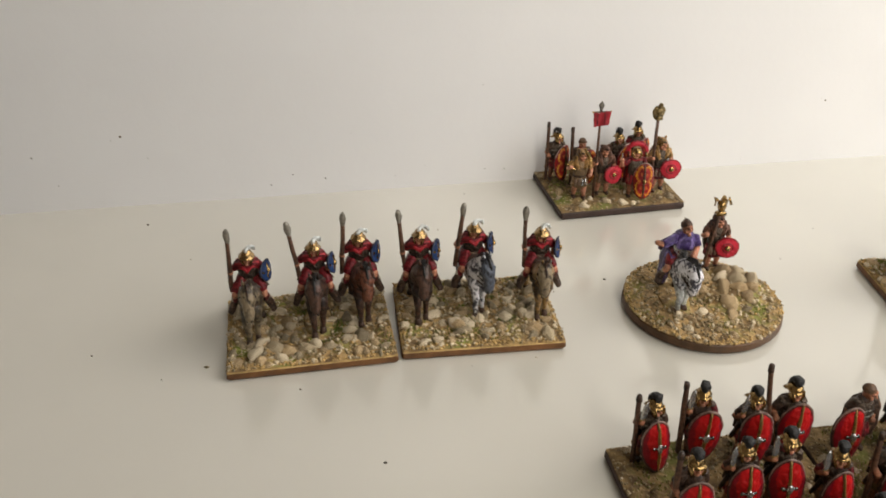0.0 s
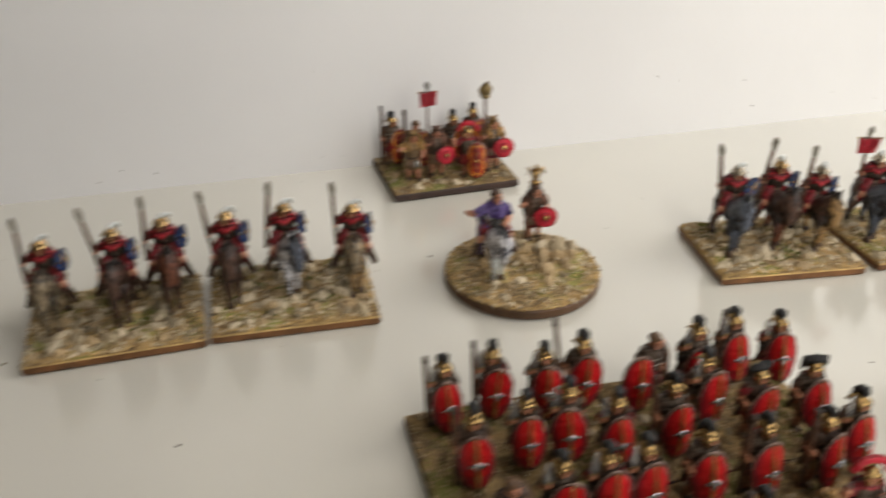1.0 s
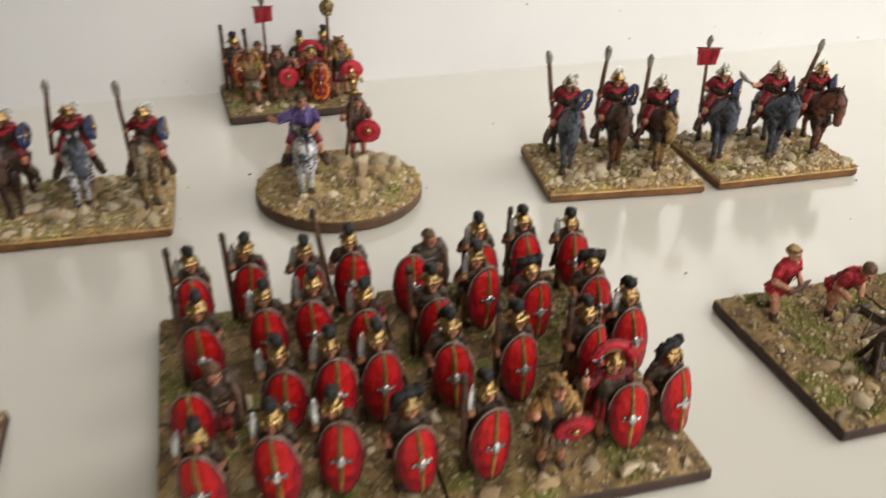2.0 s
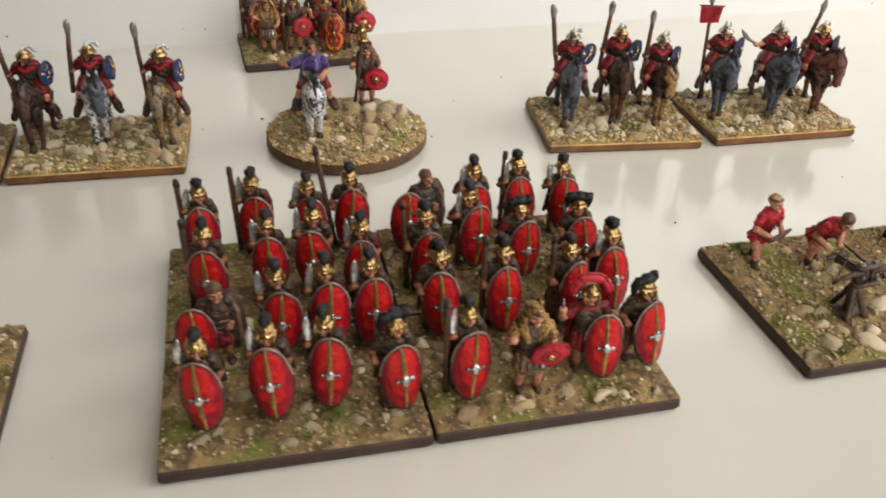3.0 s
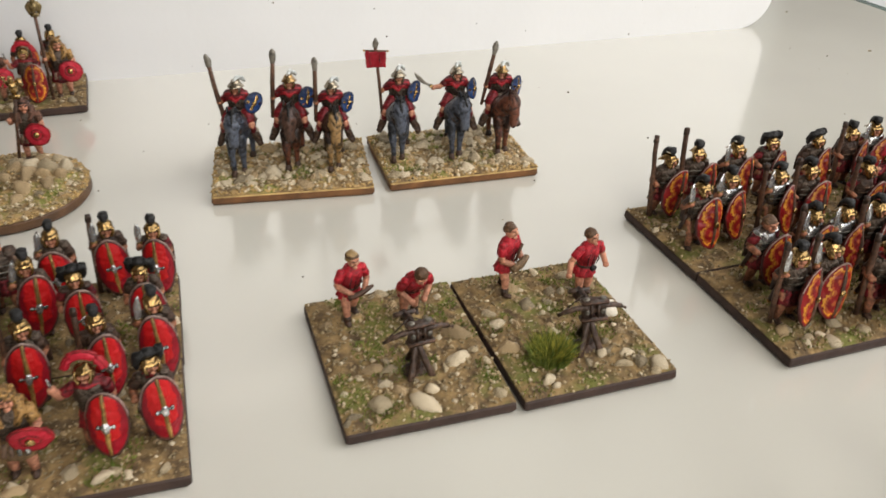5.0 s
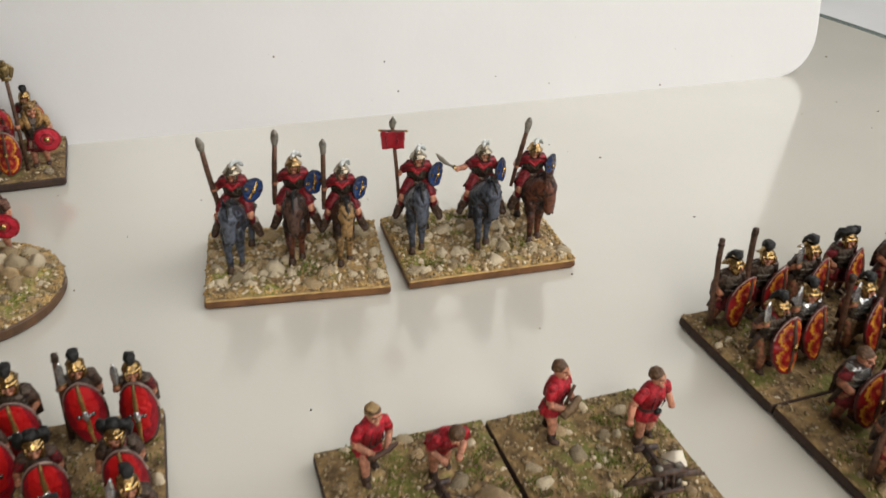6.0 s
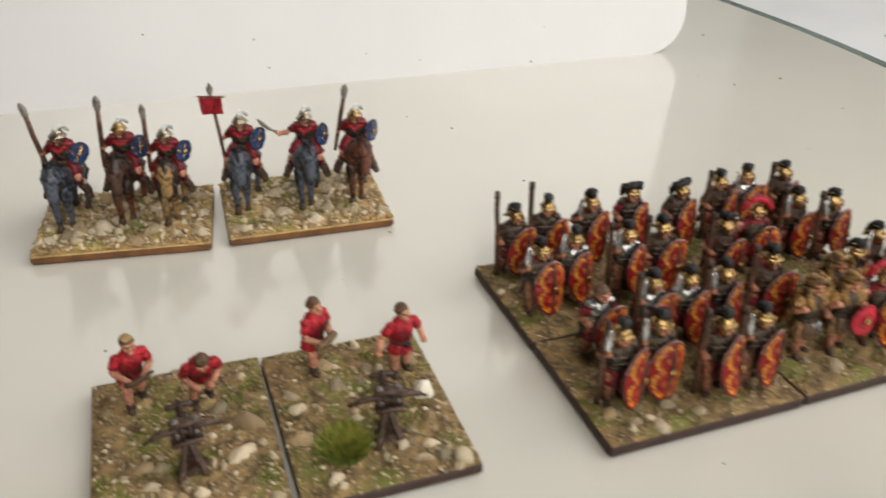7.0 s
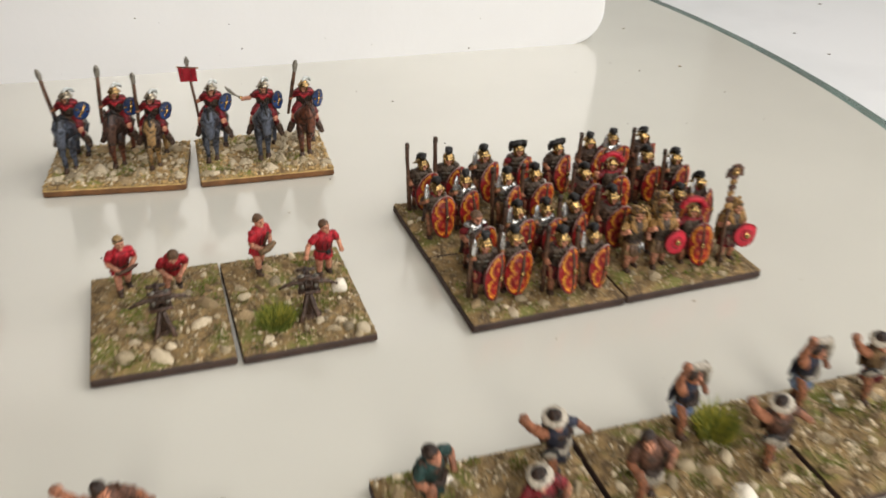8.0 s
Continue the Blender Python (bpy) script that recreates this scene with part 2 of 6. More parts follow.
def ground_mat(name, green, light):
    """Sanded and flocked basing: brown earth, ochre sand, patches of green flock, pale grains."""
    m = bpy.data.materials.new(name)
    m.use_nodes = True
    nt = m.node_tree
    b = nt.nodes["Principled BSDF"]
    co = nt.nodes.new("ShaderNodeTexCoord")

    def noise_fac(scale, lo, hi, detail=4.0):
        n = nt.nodes.new("ShaderNodeTexNoise")
        n.inputs["Scale"].default_value, n.inputs["Detail"].default_value = scale, detail
        nt.links.new(co.outputs["Object"], n.inputs["Vector"])
        r = nt.nodes.new("ShaderNodeMapRange")
        r.inputs["From Min"].default_value, r.inputs["From Max"].default_value = lo, hi
        nt.links.new(n.outputs["Fac"], r.inputs["Value"])
        return r.outputs[0], n.outputs["Fac"]

    def mixed(a, fac, colour):
        x = nt.nodes.new("ShaderNodeMix")
        x.data_type = "RGBA"
        nt.links.new(fac, x.inputs["Factor"])
        if isinstance(a, tuple):
            x.inputs["A"].default_value = (*a, 1)
        else:
            nt.links.new(a, x.inputs["A"])
        x.inputs["B"].default_value = (*colour, 1)
        return x.outputs["Result"]

    f1, _ = noise_fac(330, 0.38, 0.62)
    f2, _ = noise_fac(900, 0.54, 0.72)
    f3, _ = noise_fac(120, 0.60 - green, 0.72 - green, 3)
    f4, _ = noise_fac(1500, 0.70, 0.78)
    f5, h = noise_fac(1300, 0.30, 0.44)
    c = mixed((0.075 * light, 0.050 * light, 0.026 * light), f1, (0.20 * light, 0.135 * light, 0.06 * light))
    c = mixed(c, f3, (0.115 * light, 0.115 * light, 0.032 * light))
    c = mixed(c, f2, (0.27 * light, 0.185 * light, 0.085 * light))
    c = mixed(c, f4, (0.55, 0.47, 0.33))
    nt.links.new(c, b.inputs["Base Color"])
    b.inputs["Roughness"].default_value = 0.85
    b.inputs["Specular IOR Level"].default_value = 0.25
    bp = nt.nodes.new("ShaderNodeBump")
    bp.inputs["Strength"].default_value, bp.inputs["Distance"].default_value = 0.8, 0.0005
    nt.links.new(h, bp.inputs["Height"])
    nt.links.new(bp.outputs[0], b.inputs["Normal"])
    return m


G_OLIVE = ground_mat("ground_olive", 0.07, 1.3)
G_SAND = ground_mat("ground_sandy", 0.05, 2.0)
OCHRE_SAND = mat("sand_bright_ochre", (0.55, 0.37, 0.145), 0.8, dark=0.6, scale=500, bump=0.3)


def part(name, data, parent, label="", at=None):
    """One mesh as a part of a thing (or of a part)."""
    ob = new(name, data)
    ob.parent = parent
    if at is not None:
        ob.matrix_basis = at
    if label:
        tagged(ob, label)
    return ob


class Shape:
    """Collects rings, balls and plates in millimetres and makes one mesh of them."""

    count = 0

    def __init__(self):
        self.v, self.f, self.m, self.mats, self.t = [], [], [], [], Matrix()
        self.stack = []

    def push(self, m):
        self.stack.append(self.t)
        self.t = self.t @ m
        return self

    def pop(self):
        self.t = self.stack.pop()
        return self

    def slot(self, material):
        if material not in self.mats:
            self.mats.append(material)
        return self.mats.index(material)

    def add(self, verts, faces, material):
        k, s = len(self.v), self.slot(material) if not isinstance(material, list) else None
        self.v += [tuple(self.t @ Vector(p)) for p in verts]
        self.f += [tuple(k + i for i in f) for f in faces]
        self.m += [s] * len(faces) if s is not None else [self.slot(x) for x in material]

    def chain(self, pts, radii, material, n=9, flat=1.0, side=None, fold=0.0, folds=7, crest=None):
        """A closed tube through points; radii are numbers or (across, through) pairs. crest: the paint on the ridges of
        its folds, mostly a painted highlight.
        """
        pts = [Vector(p) for p in pts]
        verts, faces = [], []
        ref = Vector(side) if side else None
        for i, p in enumerate(pts):
            d = (pts[min(i + 1, len(pts) - 1)] - pts[max(i - 1, 0)]).normalized()
            a = ref if ref is not None else (Vector((1, 0, 0)) if abs(d.x) < 0.8 else Vector((0, 1, 0)))
            a = (a - d * a.dot(d)).normalized()
            b = d.cross(a)
            r = radii[i]
            ra, rb = r if isinstance(r, tuple) else (r, r * flat)
            for j in range(n):
                w = 2 * math.pi * j / n
                k = 1 + fold * math.cos(folds * w + 0.7 * i)
                verts.append(p + a * (ra * k * math.cos(w)) + b * (rb * k * math.sin(w)))
        for i in range(len(pts) - 1):
            for j in range(n):
                q = (j + 1) % n
                faces.append((i * n + j, i * n + q, (i + 1) * n + q, (i + 1) * n + j))
        for end, sign in ((0, -1), (len(pts) - 1, 1)):
            d = (pts[end] - pts[end - sign]).normalized()
            r = radii[end]
            r = min(r) if isinstance(r, tuple) else r * min(1, flat)
            verts.append(pts[end] + d * (0.45 * r))
            k = len(verts) - 1
            for j in range(n):
                q = (j + 1) % n
                faces.append((end * n + q, end * n + j, k) if sign < 0 else (end * n + j, end * n + q, k))
        if isinstance(material, tuple):
            material = [material[i % len(material)] for i in range(len(faces))]
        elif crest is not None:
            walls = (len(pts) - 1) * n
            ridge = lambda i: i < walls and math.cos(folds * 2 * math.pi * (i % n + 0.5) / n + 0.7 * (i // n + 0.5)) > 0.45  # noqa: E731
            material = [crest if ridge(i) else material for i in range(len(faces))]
        self.add(verts, faces, material)

    def ball(self, c, r, material, n=12, m=7, lo=-90.0, hi=90.0):
        r = r if isinstance(r, tuple) else (r, r, r)
        verts, faces = [], []
        for i in range(m + 1):
            e = radians(lo + (hi - lo) * i / m)
            for j in range(n):
                w = 2 * math.pi * j / n
                verts.append((c[0] + r[0] * math.cos(e) * math.cos(w), c[1] + r[1] * math.cos(e) * math.sin(w), c[2] + r[2] * math.sin(e)))
        for i in range(m):
            for j in range(n):
                q = (j + 1) % n
                faces.append((i * n + j, i * n + q, (i + 1) * n + q, (i + 1) * n + j))
        faces.append(tuple(range(n))[::-1])
        faces.append(tuple(m * n + j for j in range(n)))
        self.add(verts, faces, material)

    def box(self, c, s, material, taper=1.0):
        x, y, z = (k / 2 for k in s)
        verts = [(c[0] + i * x * (taper if k > 0 else 1), c[1] + j * y * (taper if k > 0 else 1), c[2] + k * z) for k in (-1, 1) for i, j in ((-1, -1), (1, -1), (1, 1), (-1, 1))]
        self.add(verts, [(3, 2, 1, 0), (4, 5, 6, 7), (0, 1, 5, 4), (1, 2, 6, 5), (2, 3, 7, 6), (3, 0, 4, 7)], material)

    def disc_plate(self, hw, hh, pattern, back, bend=0.25, thick=0.35, rings=8, seg=36):
        """A bowed oval plate in the xz plane, its face towards -y, its face coloured by pattern(u, v, r)."""
        verts, faces, mats = [(0, -bend * hw, 0)], [], []
        for i in range(1, rings + 1):
            r = i / rings
            for j in range(seg):
                w = 2 * math.pi * j / seg
                u, v = r * math.cos(w), r * math.sin(w)
                verts.append((u * hw, -bend * hw * (1 - u * u - 0.35 * v * v), v * hh))
        at = lambda i, j: 1 + (i - 1) * seg + j % seg  # noqa: E731
        for i in range(rings):
            for j in range(seg):
                r, w = (i + 0.5) / rings, 2 * math.pi * (j + 0.5) / seg
                mats.append(pattern(r * math.cos(w), r * math.sin(w), r))
                faces.append((0, at(1, j), at(1, j + 1)) if i == 0 else (at(i, j), at(i + 1, j), at(i + 1, j + 1), at(i, j + 1)))
        k = len(verts)
        verts += [(x * 0.97, y + thick, z * 0.97) for x, y, z in verts[at(rings, 0) : at(rings, 0) + seg]]
        verts.append((0, -bend * hw + thick, 0))
        for j in range(seg):
            q = (j + 1) % seg
            faces.append((at(rings, j), k + j, k + q, at(rings, q)))
            faces.append((k + j, len(verts) - 1, k + q))
            mats += [pattern(1, 0, 1), back]
        self.add(verts, faces, mats)

    def cast(self, me, rough):
        """The mesh with each face split in four and its surface pushed in and out, as a small metal casting is."""
        Shape.count += 1
        off = Vector((Shape.count * 5.3, Shape.count * 2.9, 0))
        bm = bmesh.new()
        vs = [bm.verts.new(p) for p in self.v]
        for f, m in zip(self.f, self.m):
            if len(set(f)) == len(f):
                made = bm.faces.new([vs[i] for i in f])
                made.material_index, made.smooth = m, True
        bmesh.ops.subdivide_edges(bm, edges=bm.edges[:], cuts=1, use_grid_fill=True, smooth=0.6)
        bm.normal_update()
        for v in bm.verts:
            p = v.co
            d = rough * (noise.noise(p * 0.7 + off) + 0.8 * noise.noise(p * 1.5 + off) + 0.5 * noise.noise(p * 2.9 + off))
            v.co = (p + v.normal * d + 0.7 * rough * noise.noise_vector(p * 0.45 + off)) * MM
        bm.to_mesh(me)
        bm.free()
        for m in self.mats:
            me.materials.append(m)
        return me

    def mesh(self, name, rough=0.0):
        """rough: millimetres by which the cast surface wanders."""
        me = bpy.data.meshes.new(name)
        if rough:
            return self.cast(me, rough)
        me.from_pydata([(x * MM, y * MM, z * MM) for x, y, z in self.v], [], self.f)
        for m in self.mats:
            me.materials.append(m)
        me.polygons.foreach_set("material_index", self.m)
        me.polygons.foreach_set("use_smooth", [True] * len(self.f))
        me.update()
        return me


def rz(d):
    """A turn about the upright axis."""
    return Matrix.Rotation(radians(d), 4, "Z")


def rx(d):
    return Matrix.Rotation(radians(d), 4, "X")


def ry(d):
    return Matrix.Rotation(radians(d), 4, "Y")


def mv(x, y, z):
    return Matrix.Translation((x, y, z))


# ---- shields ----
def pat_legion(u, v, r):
    """Bright red lobes either side of the spine, darker towards the foot and the rim: shading put into the colour."""
    # the rim is paler on its upper half
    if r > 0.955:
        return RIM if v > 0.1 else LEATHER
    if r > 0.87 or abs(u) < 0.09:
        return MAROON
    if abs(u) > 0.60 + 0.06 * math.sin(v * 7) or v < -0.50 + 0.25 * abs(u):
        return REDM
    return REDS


def pat_wings(u, v, r):
    """Two pairs of curled yellow wings on deep red."""
    if r > 0.95:
        return RIM if v > 0.2 else MAROON
    a, w = abs(v), abs(u)
    outer, inner = math.hypot(w - 0.40, (a - 0.44) * 0.95), math.hypot(w - 0.27, (a - 0.36) * 0.95)
    if outer < 0.41 and w > 0.1 and r < 0.9:
        if inner > 0.29 and (a > 0.3 or w > 0.45) and (math.atan2(a - 0.36, w - 0.27) * 2.1) % 1 > 0.16:
            return YELLOW if inner > 0.37 else ORANGE
        if inner < 0.09:
            return ORANGE
    if a < 0.1 and 0.3 < w < 0.62:
        return ORANGE
    return REDW


def pat_round(u, v, r):
    return RED if r > 0.9 or 0.36 < r < 0.46 else CRIMSON


def pat_blue(u, v, r):
    if r > 0.94:
        return NAVY
    return BRASS if r > 0.5 and r < 0.85 and abs(v) < 0.12 else BLUE


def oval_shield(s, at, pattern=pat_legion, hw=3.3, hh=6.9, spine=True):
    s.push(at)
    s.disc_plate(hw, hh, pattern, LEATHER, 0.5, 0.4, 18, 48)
    d = -0.46 * hw
    legion = pattern is pat_legion
    if spine:
        s.chain([(0, d * (1 - 0.35 * k * k) - 0.16, k * hh * 0.92) for k in (-1, -0.5, 0, 0.5, 1)], [0.2, 0.34, 0.42, 0.34, 0.2], GILT if legion else WOOD, 7)
        s.ball((0, d - 0.35, 0), (0.62, 0.5, 1.05) if legion else (0.55, 0.45, 0.75), BLADE if legion else BRASS, 9, 6)
        if legion:
            s.chain([(-1.1, d - 0.0, 0), (0, d - 0.36, 0), (1.1, d - 0.0, 0)], [0.26, 0.34, 0.26], STEEL, 6)
            for k in (-1, 1):
                s.ball((k * 1.1, d - 0.1, 0.0), (0.36, 0.3, 0.42), STEEL, 7, 5)
    s.pop()


def round_shield(s, at, r=2.95):
    s.push(at)
    s.disc_plate(r, r, pat_round, LEATHER, 0.2)
    s.ball((0, -0.2 * r - 0.15, 0), (0.75, 0.5, 0.75), BRASS, 8, 5)
    s.pop()


# ---- foot figures (face -y, stand on z = 0) ----
def legs(s, skin, boots, stride=0.0, spread=1.25):
    for side in (-1, 1):
        y = stride * side
        s.chain([(side * 1.0, 0, 7.0), (side * spread, y * 0.6 - 0.35, 3.9), (side * (spread + 0.1), y + 0.15, 1.0)], [1.15, 0.85, 0.55], skin, 7)
        s.ball((side * (spread + 0.15), y - 0.4, 0.6), (0.68, 1.2, 0.6), boots, 8, 5)


def trunk(s, body, skirt, bulk=1.0, hem=4.7, crest=None):
    s.chain([(0, 0, hem), (0, 0, 0.5 * (hem + 7.8)), (0, 0, 7.8)], [(2.5 * bulk, 2.0), (2.2 * bulk, 1.7), (1.95 * bulk, 1.45)], skirt, 27, fold=0.07, folds=9, crest=crest)
    s.chain([(0, 0, 7.0), (0, 0, 8.4), (0, -0.1, 10.6), (0, 0, 12.2), (0, 0, 13.0)], [(2.0 * bulk, 1.5), (1.9 * bulk, 1.4), (2.3 * bulk, 1.65), (2.1 * bulk, 1.4), (1.1, 1.0)], body, 12)
    s.chain([(0, 0, 7.9), (0, 0, 8.4)], [(2.05 * bulk, 1.55), (2.0 * bulk, 1.5)], LEATHER, 12)


def arm(s, side, sleeve, skin, elbow, hand, out=2.25):
    sh = (side * out, 0, 12.0)
    s.ball(sh, (0.95, 0.95, 0.95), sleeve, 9, 6)
    mid = tuple(0.35 * a + 0.65 * b for a, b in zip(sh, elbow))
    s.chain([sh, mid], [0.88, 0.95], sleeve, 9)
    s.chain([mid, elbow], [0.68, 0.62], skin, 8)
    s.chain([elbow, hand], [0.66, 0.5], skin, 8)
    s.ball(hand, (0.66, 0.66, 0.6), skin, 8, 5)


def face(s, pale=False):
    """A small cast face: shade painted in the eye hollows, highlights painted on nose, cheeks and chin."""
    base, light = (FLESH, FLESH_L) if pale else (FLESH_B, FLESH)
    s.chain([(0, 0.1, 12.6), (0, 0, 13.6)], [0.75, 0.7], base, 8)
    s.ball((0, -0.2, 14.45), (1.04, 1.2, 1.42), base, 12, 8)
    s.chain([(-0.74, -0.98, 14.72), (-0.3, -1.24, 14.7), (0.3, -1.24, 14.7), (0.74, -0.98, 14.72)], [0.12, 0.16, 0.16, 0.12], EYE, 6)
    s.chain([(0, -1.3, 14.95), (0, -1.62, 14.3)], [0.15, 0.26], light, 6)
    s.ball((0, -1.05, 13.4), (0.48, 0.42, 0.36), light, 8, 5)
    for side in (-1, 1):
        s.ball((side * 0.56, -0.98, 14.2), (0.38, 0.32, 0.42), light, 7, 5)
        s.chain([(side * 0.15, -1.3, 15.15), (side * 0.8, -1.0, 15.1)], [0.16, 0.14], light, 5)


def helmet(s, crest="black", metal=None):
    """A brass helmet with cheek pieces, and its plume or, white, the flared brim of the horsemen."""
    metal = metal or BRASS
    s.ball((0, 0.2, 15.0), (1.38, 1.52, 1.4), metal, 16, 7, -8, 90)
    s.chain([(0, 0.1, 15.1), (0, 0.1, 15.35)], [(1.48, 1.68), (1.42, 1.58)], metal, 16)
    s.chain([(0, 1.1, 14.5), (0, 2.0, 14.0)], [(1.2, 0.3), (1.3, 0.25)], metal, 9)
    for side in (-1, 1):
        s.chain([(side * 1.1, -0.4, 15.1), (side * 1.08, -0.85, 14.1), (side * 0.72, -1.15, 13.2)], [(0.36, 0.85), (0.36, 0.85), (0.3, 0.45)], metal, 8)
    if crest == "black":
        s.chain([(0, -0.2, 16.1), (0, -0.2, 16.8), (0, 0.2, 17.4), (0, 1.1, 17.2), (0, 1.7, 16.2), (0, 1.9, 14.8)], [(0.35, 0.3), (0.72, 0.55), (0.95, 0.65), (0.85, 0.6), (0.6, 0.45), (0.3, 0.25)], BLACK, 12, side=(1, 0, 0), fold=0.1, folds=4)
    elif crest == "plumes":
        s.ball((0, 0.3, 16.8), (1.3, 1.0, 0.75), BLACK, 10, 6)
        for side in (-1, 1):
            s.chain([(side * 0.6, 0.1, 16.4), (side * 1.2, 0.2, 16.9), (side * 1.7, 0.5, 16.6), (side * 1.9, 0.7, 15.4), (side * 1.75, 0.8, 13.7)], [0.6, 0.8, 0.8, 0.68, 0.35], BLACK, 12, fold=0.1, folds=4)
    elif crest == "red":
        arc = [(2.6 * math.sin(radians(a)), 0.1, 14.9 + 2.6 * math.cos(radians(a))) for a in range(-84, 85, 12)]
        s.chain(arc, [(0.5, 0.72)] * len(arc), CRIMSON, 9)
        s.chain([(x * 1.2, y, 14.9 + (z - 14.9) * 1.2) for x, y, z in arc], [(0.28, 0.55)] * len(arc), RED_H, 7)
    elif crest == "white":
        s.chain([(0, 0.0, 14.75), (0, 0.05, 15.0), (0, 0.15, 15.45)], [(2.0, 2.2), (1.85, 2.0), (1.4, 1.56)], metal, 22)
        s.chain([(0, -1.35, 15.5), (0, -0.6, 16.35), (0, 0.8, 16.45), (0, 1.6, 15.6)], [0.16, 0.2, 0.2, 0.16], metal, 6)
        s.chain([(-0.1, -0.6, 16.2), (0.1, 0.2, 16.65), (0.7, 1.0, 16.7), (1.4, 1.5, 16.2), (1.9, 1.8, 15.3)], [(0.3, 0.25), (0.5, 0.35), (0.62, 0.4), (0.55, 0.4), (0.25, 0.25)], WHITE, 12, side=(1, 0, 0), fold=0.14, folds=4)


def pilum(s, x, y, top=19.5, lean=0.0, thick=0.3):
    s.chain([(x, y, 0.6), (x + lean * 0.6, y + 0.2, top * 0.62), (x + lean, y + 0.3, top)], [thick, thick, thick * 0.95], WOOD, 8)
    s.chain([(x + lean * 0.95, y + 0.3, top * 0.95), (x + lean, y + 0.3, top + 0.5)], [thick * 1.15, thick * 1.0], LEATHER, 8)


def foot_blob(s):
    s.ball((0, 0, 0.1), (2.7, 2.3, 0.55), G_OLIVE, 10, 4)


def legionary(rng, pattern=pat_legion, crest="black", bare=False, pil=0.0, sword=False, side_shield=False):
    s = Shape()
    foot_blob(s)
    legs(s, FLESH_B, LEATHER, rng.uniform(-0.9, 0.9))
    body = rng.choice((MAIL, MAIL, LEATHER, STEEL) if pattern is pat_wings else (MAIL, MAIL, LEATHER))
    cloth = RED_D if rng.random() < 0.2 else LEATHER
    trunk(s, body, RED_D if rng.random() < 0.6 else OCHRE, 0.92)
    # thin lighter strips across the chest, added as glints
    for z in (9.4, 10.7):
        s.chain([(-1.7, -1.15, z), (0, -1.7, z + 0.1), (1.7, -1.15, z)], [0.12, 0.15, 0.12], IRON if body is not LEATHER else BROWN_H, 5)
    tip = rng.uniform(-0.5, 0.5)
    sword = sword and rng.random() < 0.9
    if sword:
        arm(s, -1, cloth, FLESH_B, (-2.9, 0.7, 10.1), (-2.4, -1.0, 11.6), 1.9)
        s.chain([(-2.8, -1.0, 12.1), (-1.9, -1.0, 12.3)], [0.28, 0.28], GILT, 6)
        s.chain([(-2.4, -1.0, 11.4), (-2.3 + 0.3 * tip, -0.9, 13.2), (-2.2 + 0.7 * tip, -0.7, 15.2), (-2.1 + tip, -0.6, 16.3)], [(0.4, 0.3), (0.62, 0.24), (0.55, 0.24), (0.15, 0.1)], BLADE, 8)
    else:
        arm(s, -1, cloth, FLESH_B, (-2.9, 0.3, 9.7), (-2.8, -1.5, 9.2), 1.9)
    arm(s, 1, cloth, FLESH_B, (2.7, 0.4, 9.6), (1.7, -1.4, 8.2), 1.9)
    s.chain([(-2.0, 0.2, 8.3), (-2.4, 1.2, 4.4)], [0.5, 0.4], LEATHER, 6)
    s.ball((-2.42, 1.25, 4.2), 0.45, GILT, 7, 5)
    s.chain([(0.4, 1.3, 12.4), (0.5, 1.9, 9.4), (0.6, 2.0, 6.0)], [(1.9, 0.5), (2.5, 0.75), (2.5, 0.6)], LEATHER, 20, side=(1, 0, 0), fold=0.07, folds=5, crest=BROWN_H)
    for side in (-1, 1):
        s.ball((side * 1.75, 0.0, 12.45), (0.95, 1.05, 0.6), body, 9, 6)
    s.push(mv(0, 0, 13) @ rz(rng.uniform(-14, 26)) @ rx(11) @ Matrix.Diagonal((0.98, 0.98, 1.0, 1)) @ mv(0, 0, -13))
    face(s)
    if bare:
        s.ball((0, 0.15, 15.0), (1.22, 1.34, 1.25), HAIR_B, 12, 6, -10, 90)
    else:
        helmet(s, crest)
    s.pop()
    s.chain([(0, 0, 12.5), (0, 0, 13.3)], [(1.5, 1.3), (0.95, 0.9)], RED_D if rng.random() < 0.3 else LEATHER, 9)
    lo, hi = (-16, 16) if pattern is pat_legion else (0, 34)
    if side_shield:
        s.chain([(1.6, 1.0, 13.0), (2.4, 0.6, 10.5), (2.6, 0.4, 6.5), (2.4, 0.4, 3.6)], [(1.2, 1.2), (1.5, 1.6), (1.6, 1.7), (1.3, 1.4)], LEATHER, 20, fold=0.06, folds=5, crest=BROWN_H)
        s.push(mv(-4.0, 0.4, -0.3))
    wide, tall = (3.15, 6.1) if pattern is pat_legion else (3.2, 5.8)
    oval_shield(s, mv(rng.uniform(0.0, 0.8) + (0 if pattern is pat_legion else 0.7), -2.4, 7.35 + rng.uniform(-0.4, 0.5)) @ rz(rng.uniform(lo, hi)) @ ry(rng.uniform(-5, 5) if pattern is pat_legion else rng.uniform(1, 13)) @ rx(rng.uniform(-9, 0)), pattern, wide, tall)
    if side_shield:
        s.pop()
    if pil:
        pilum(s, -2.9, -0.6, pil, -2.6 if pil > 20 and pattern is pat_legion else rng.uniform(-0.8, 0.4), 0.5)
    return s.mesh("legionary_figurine", 0.13)


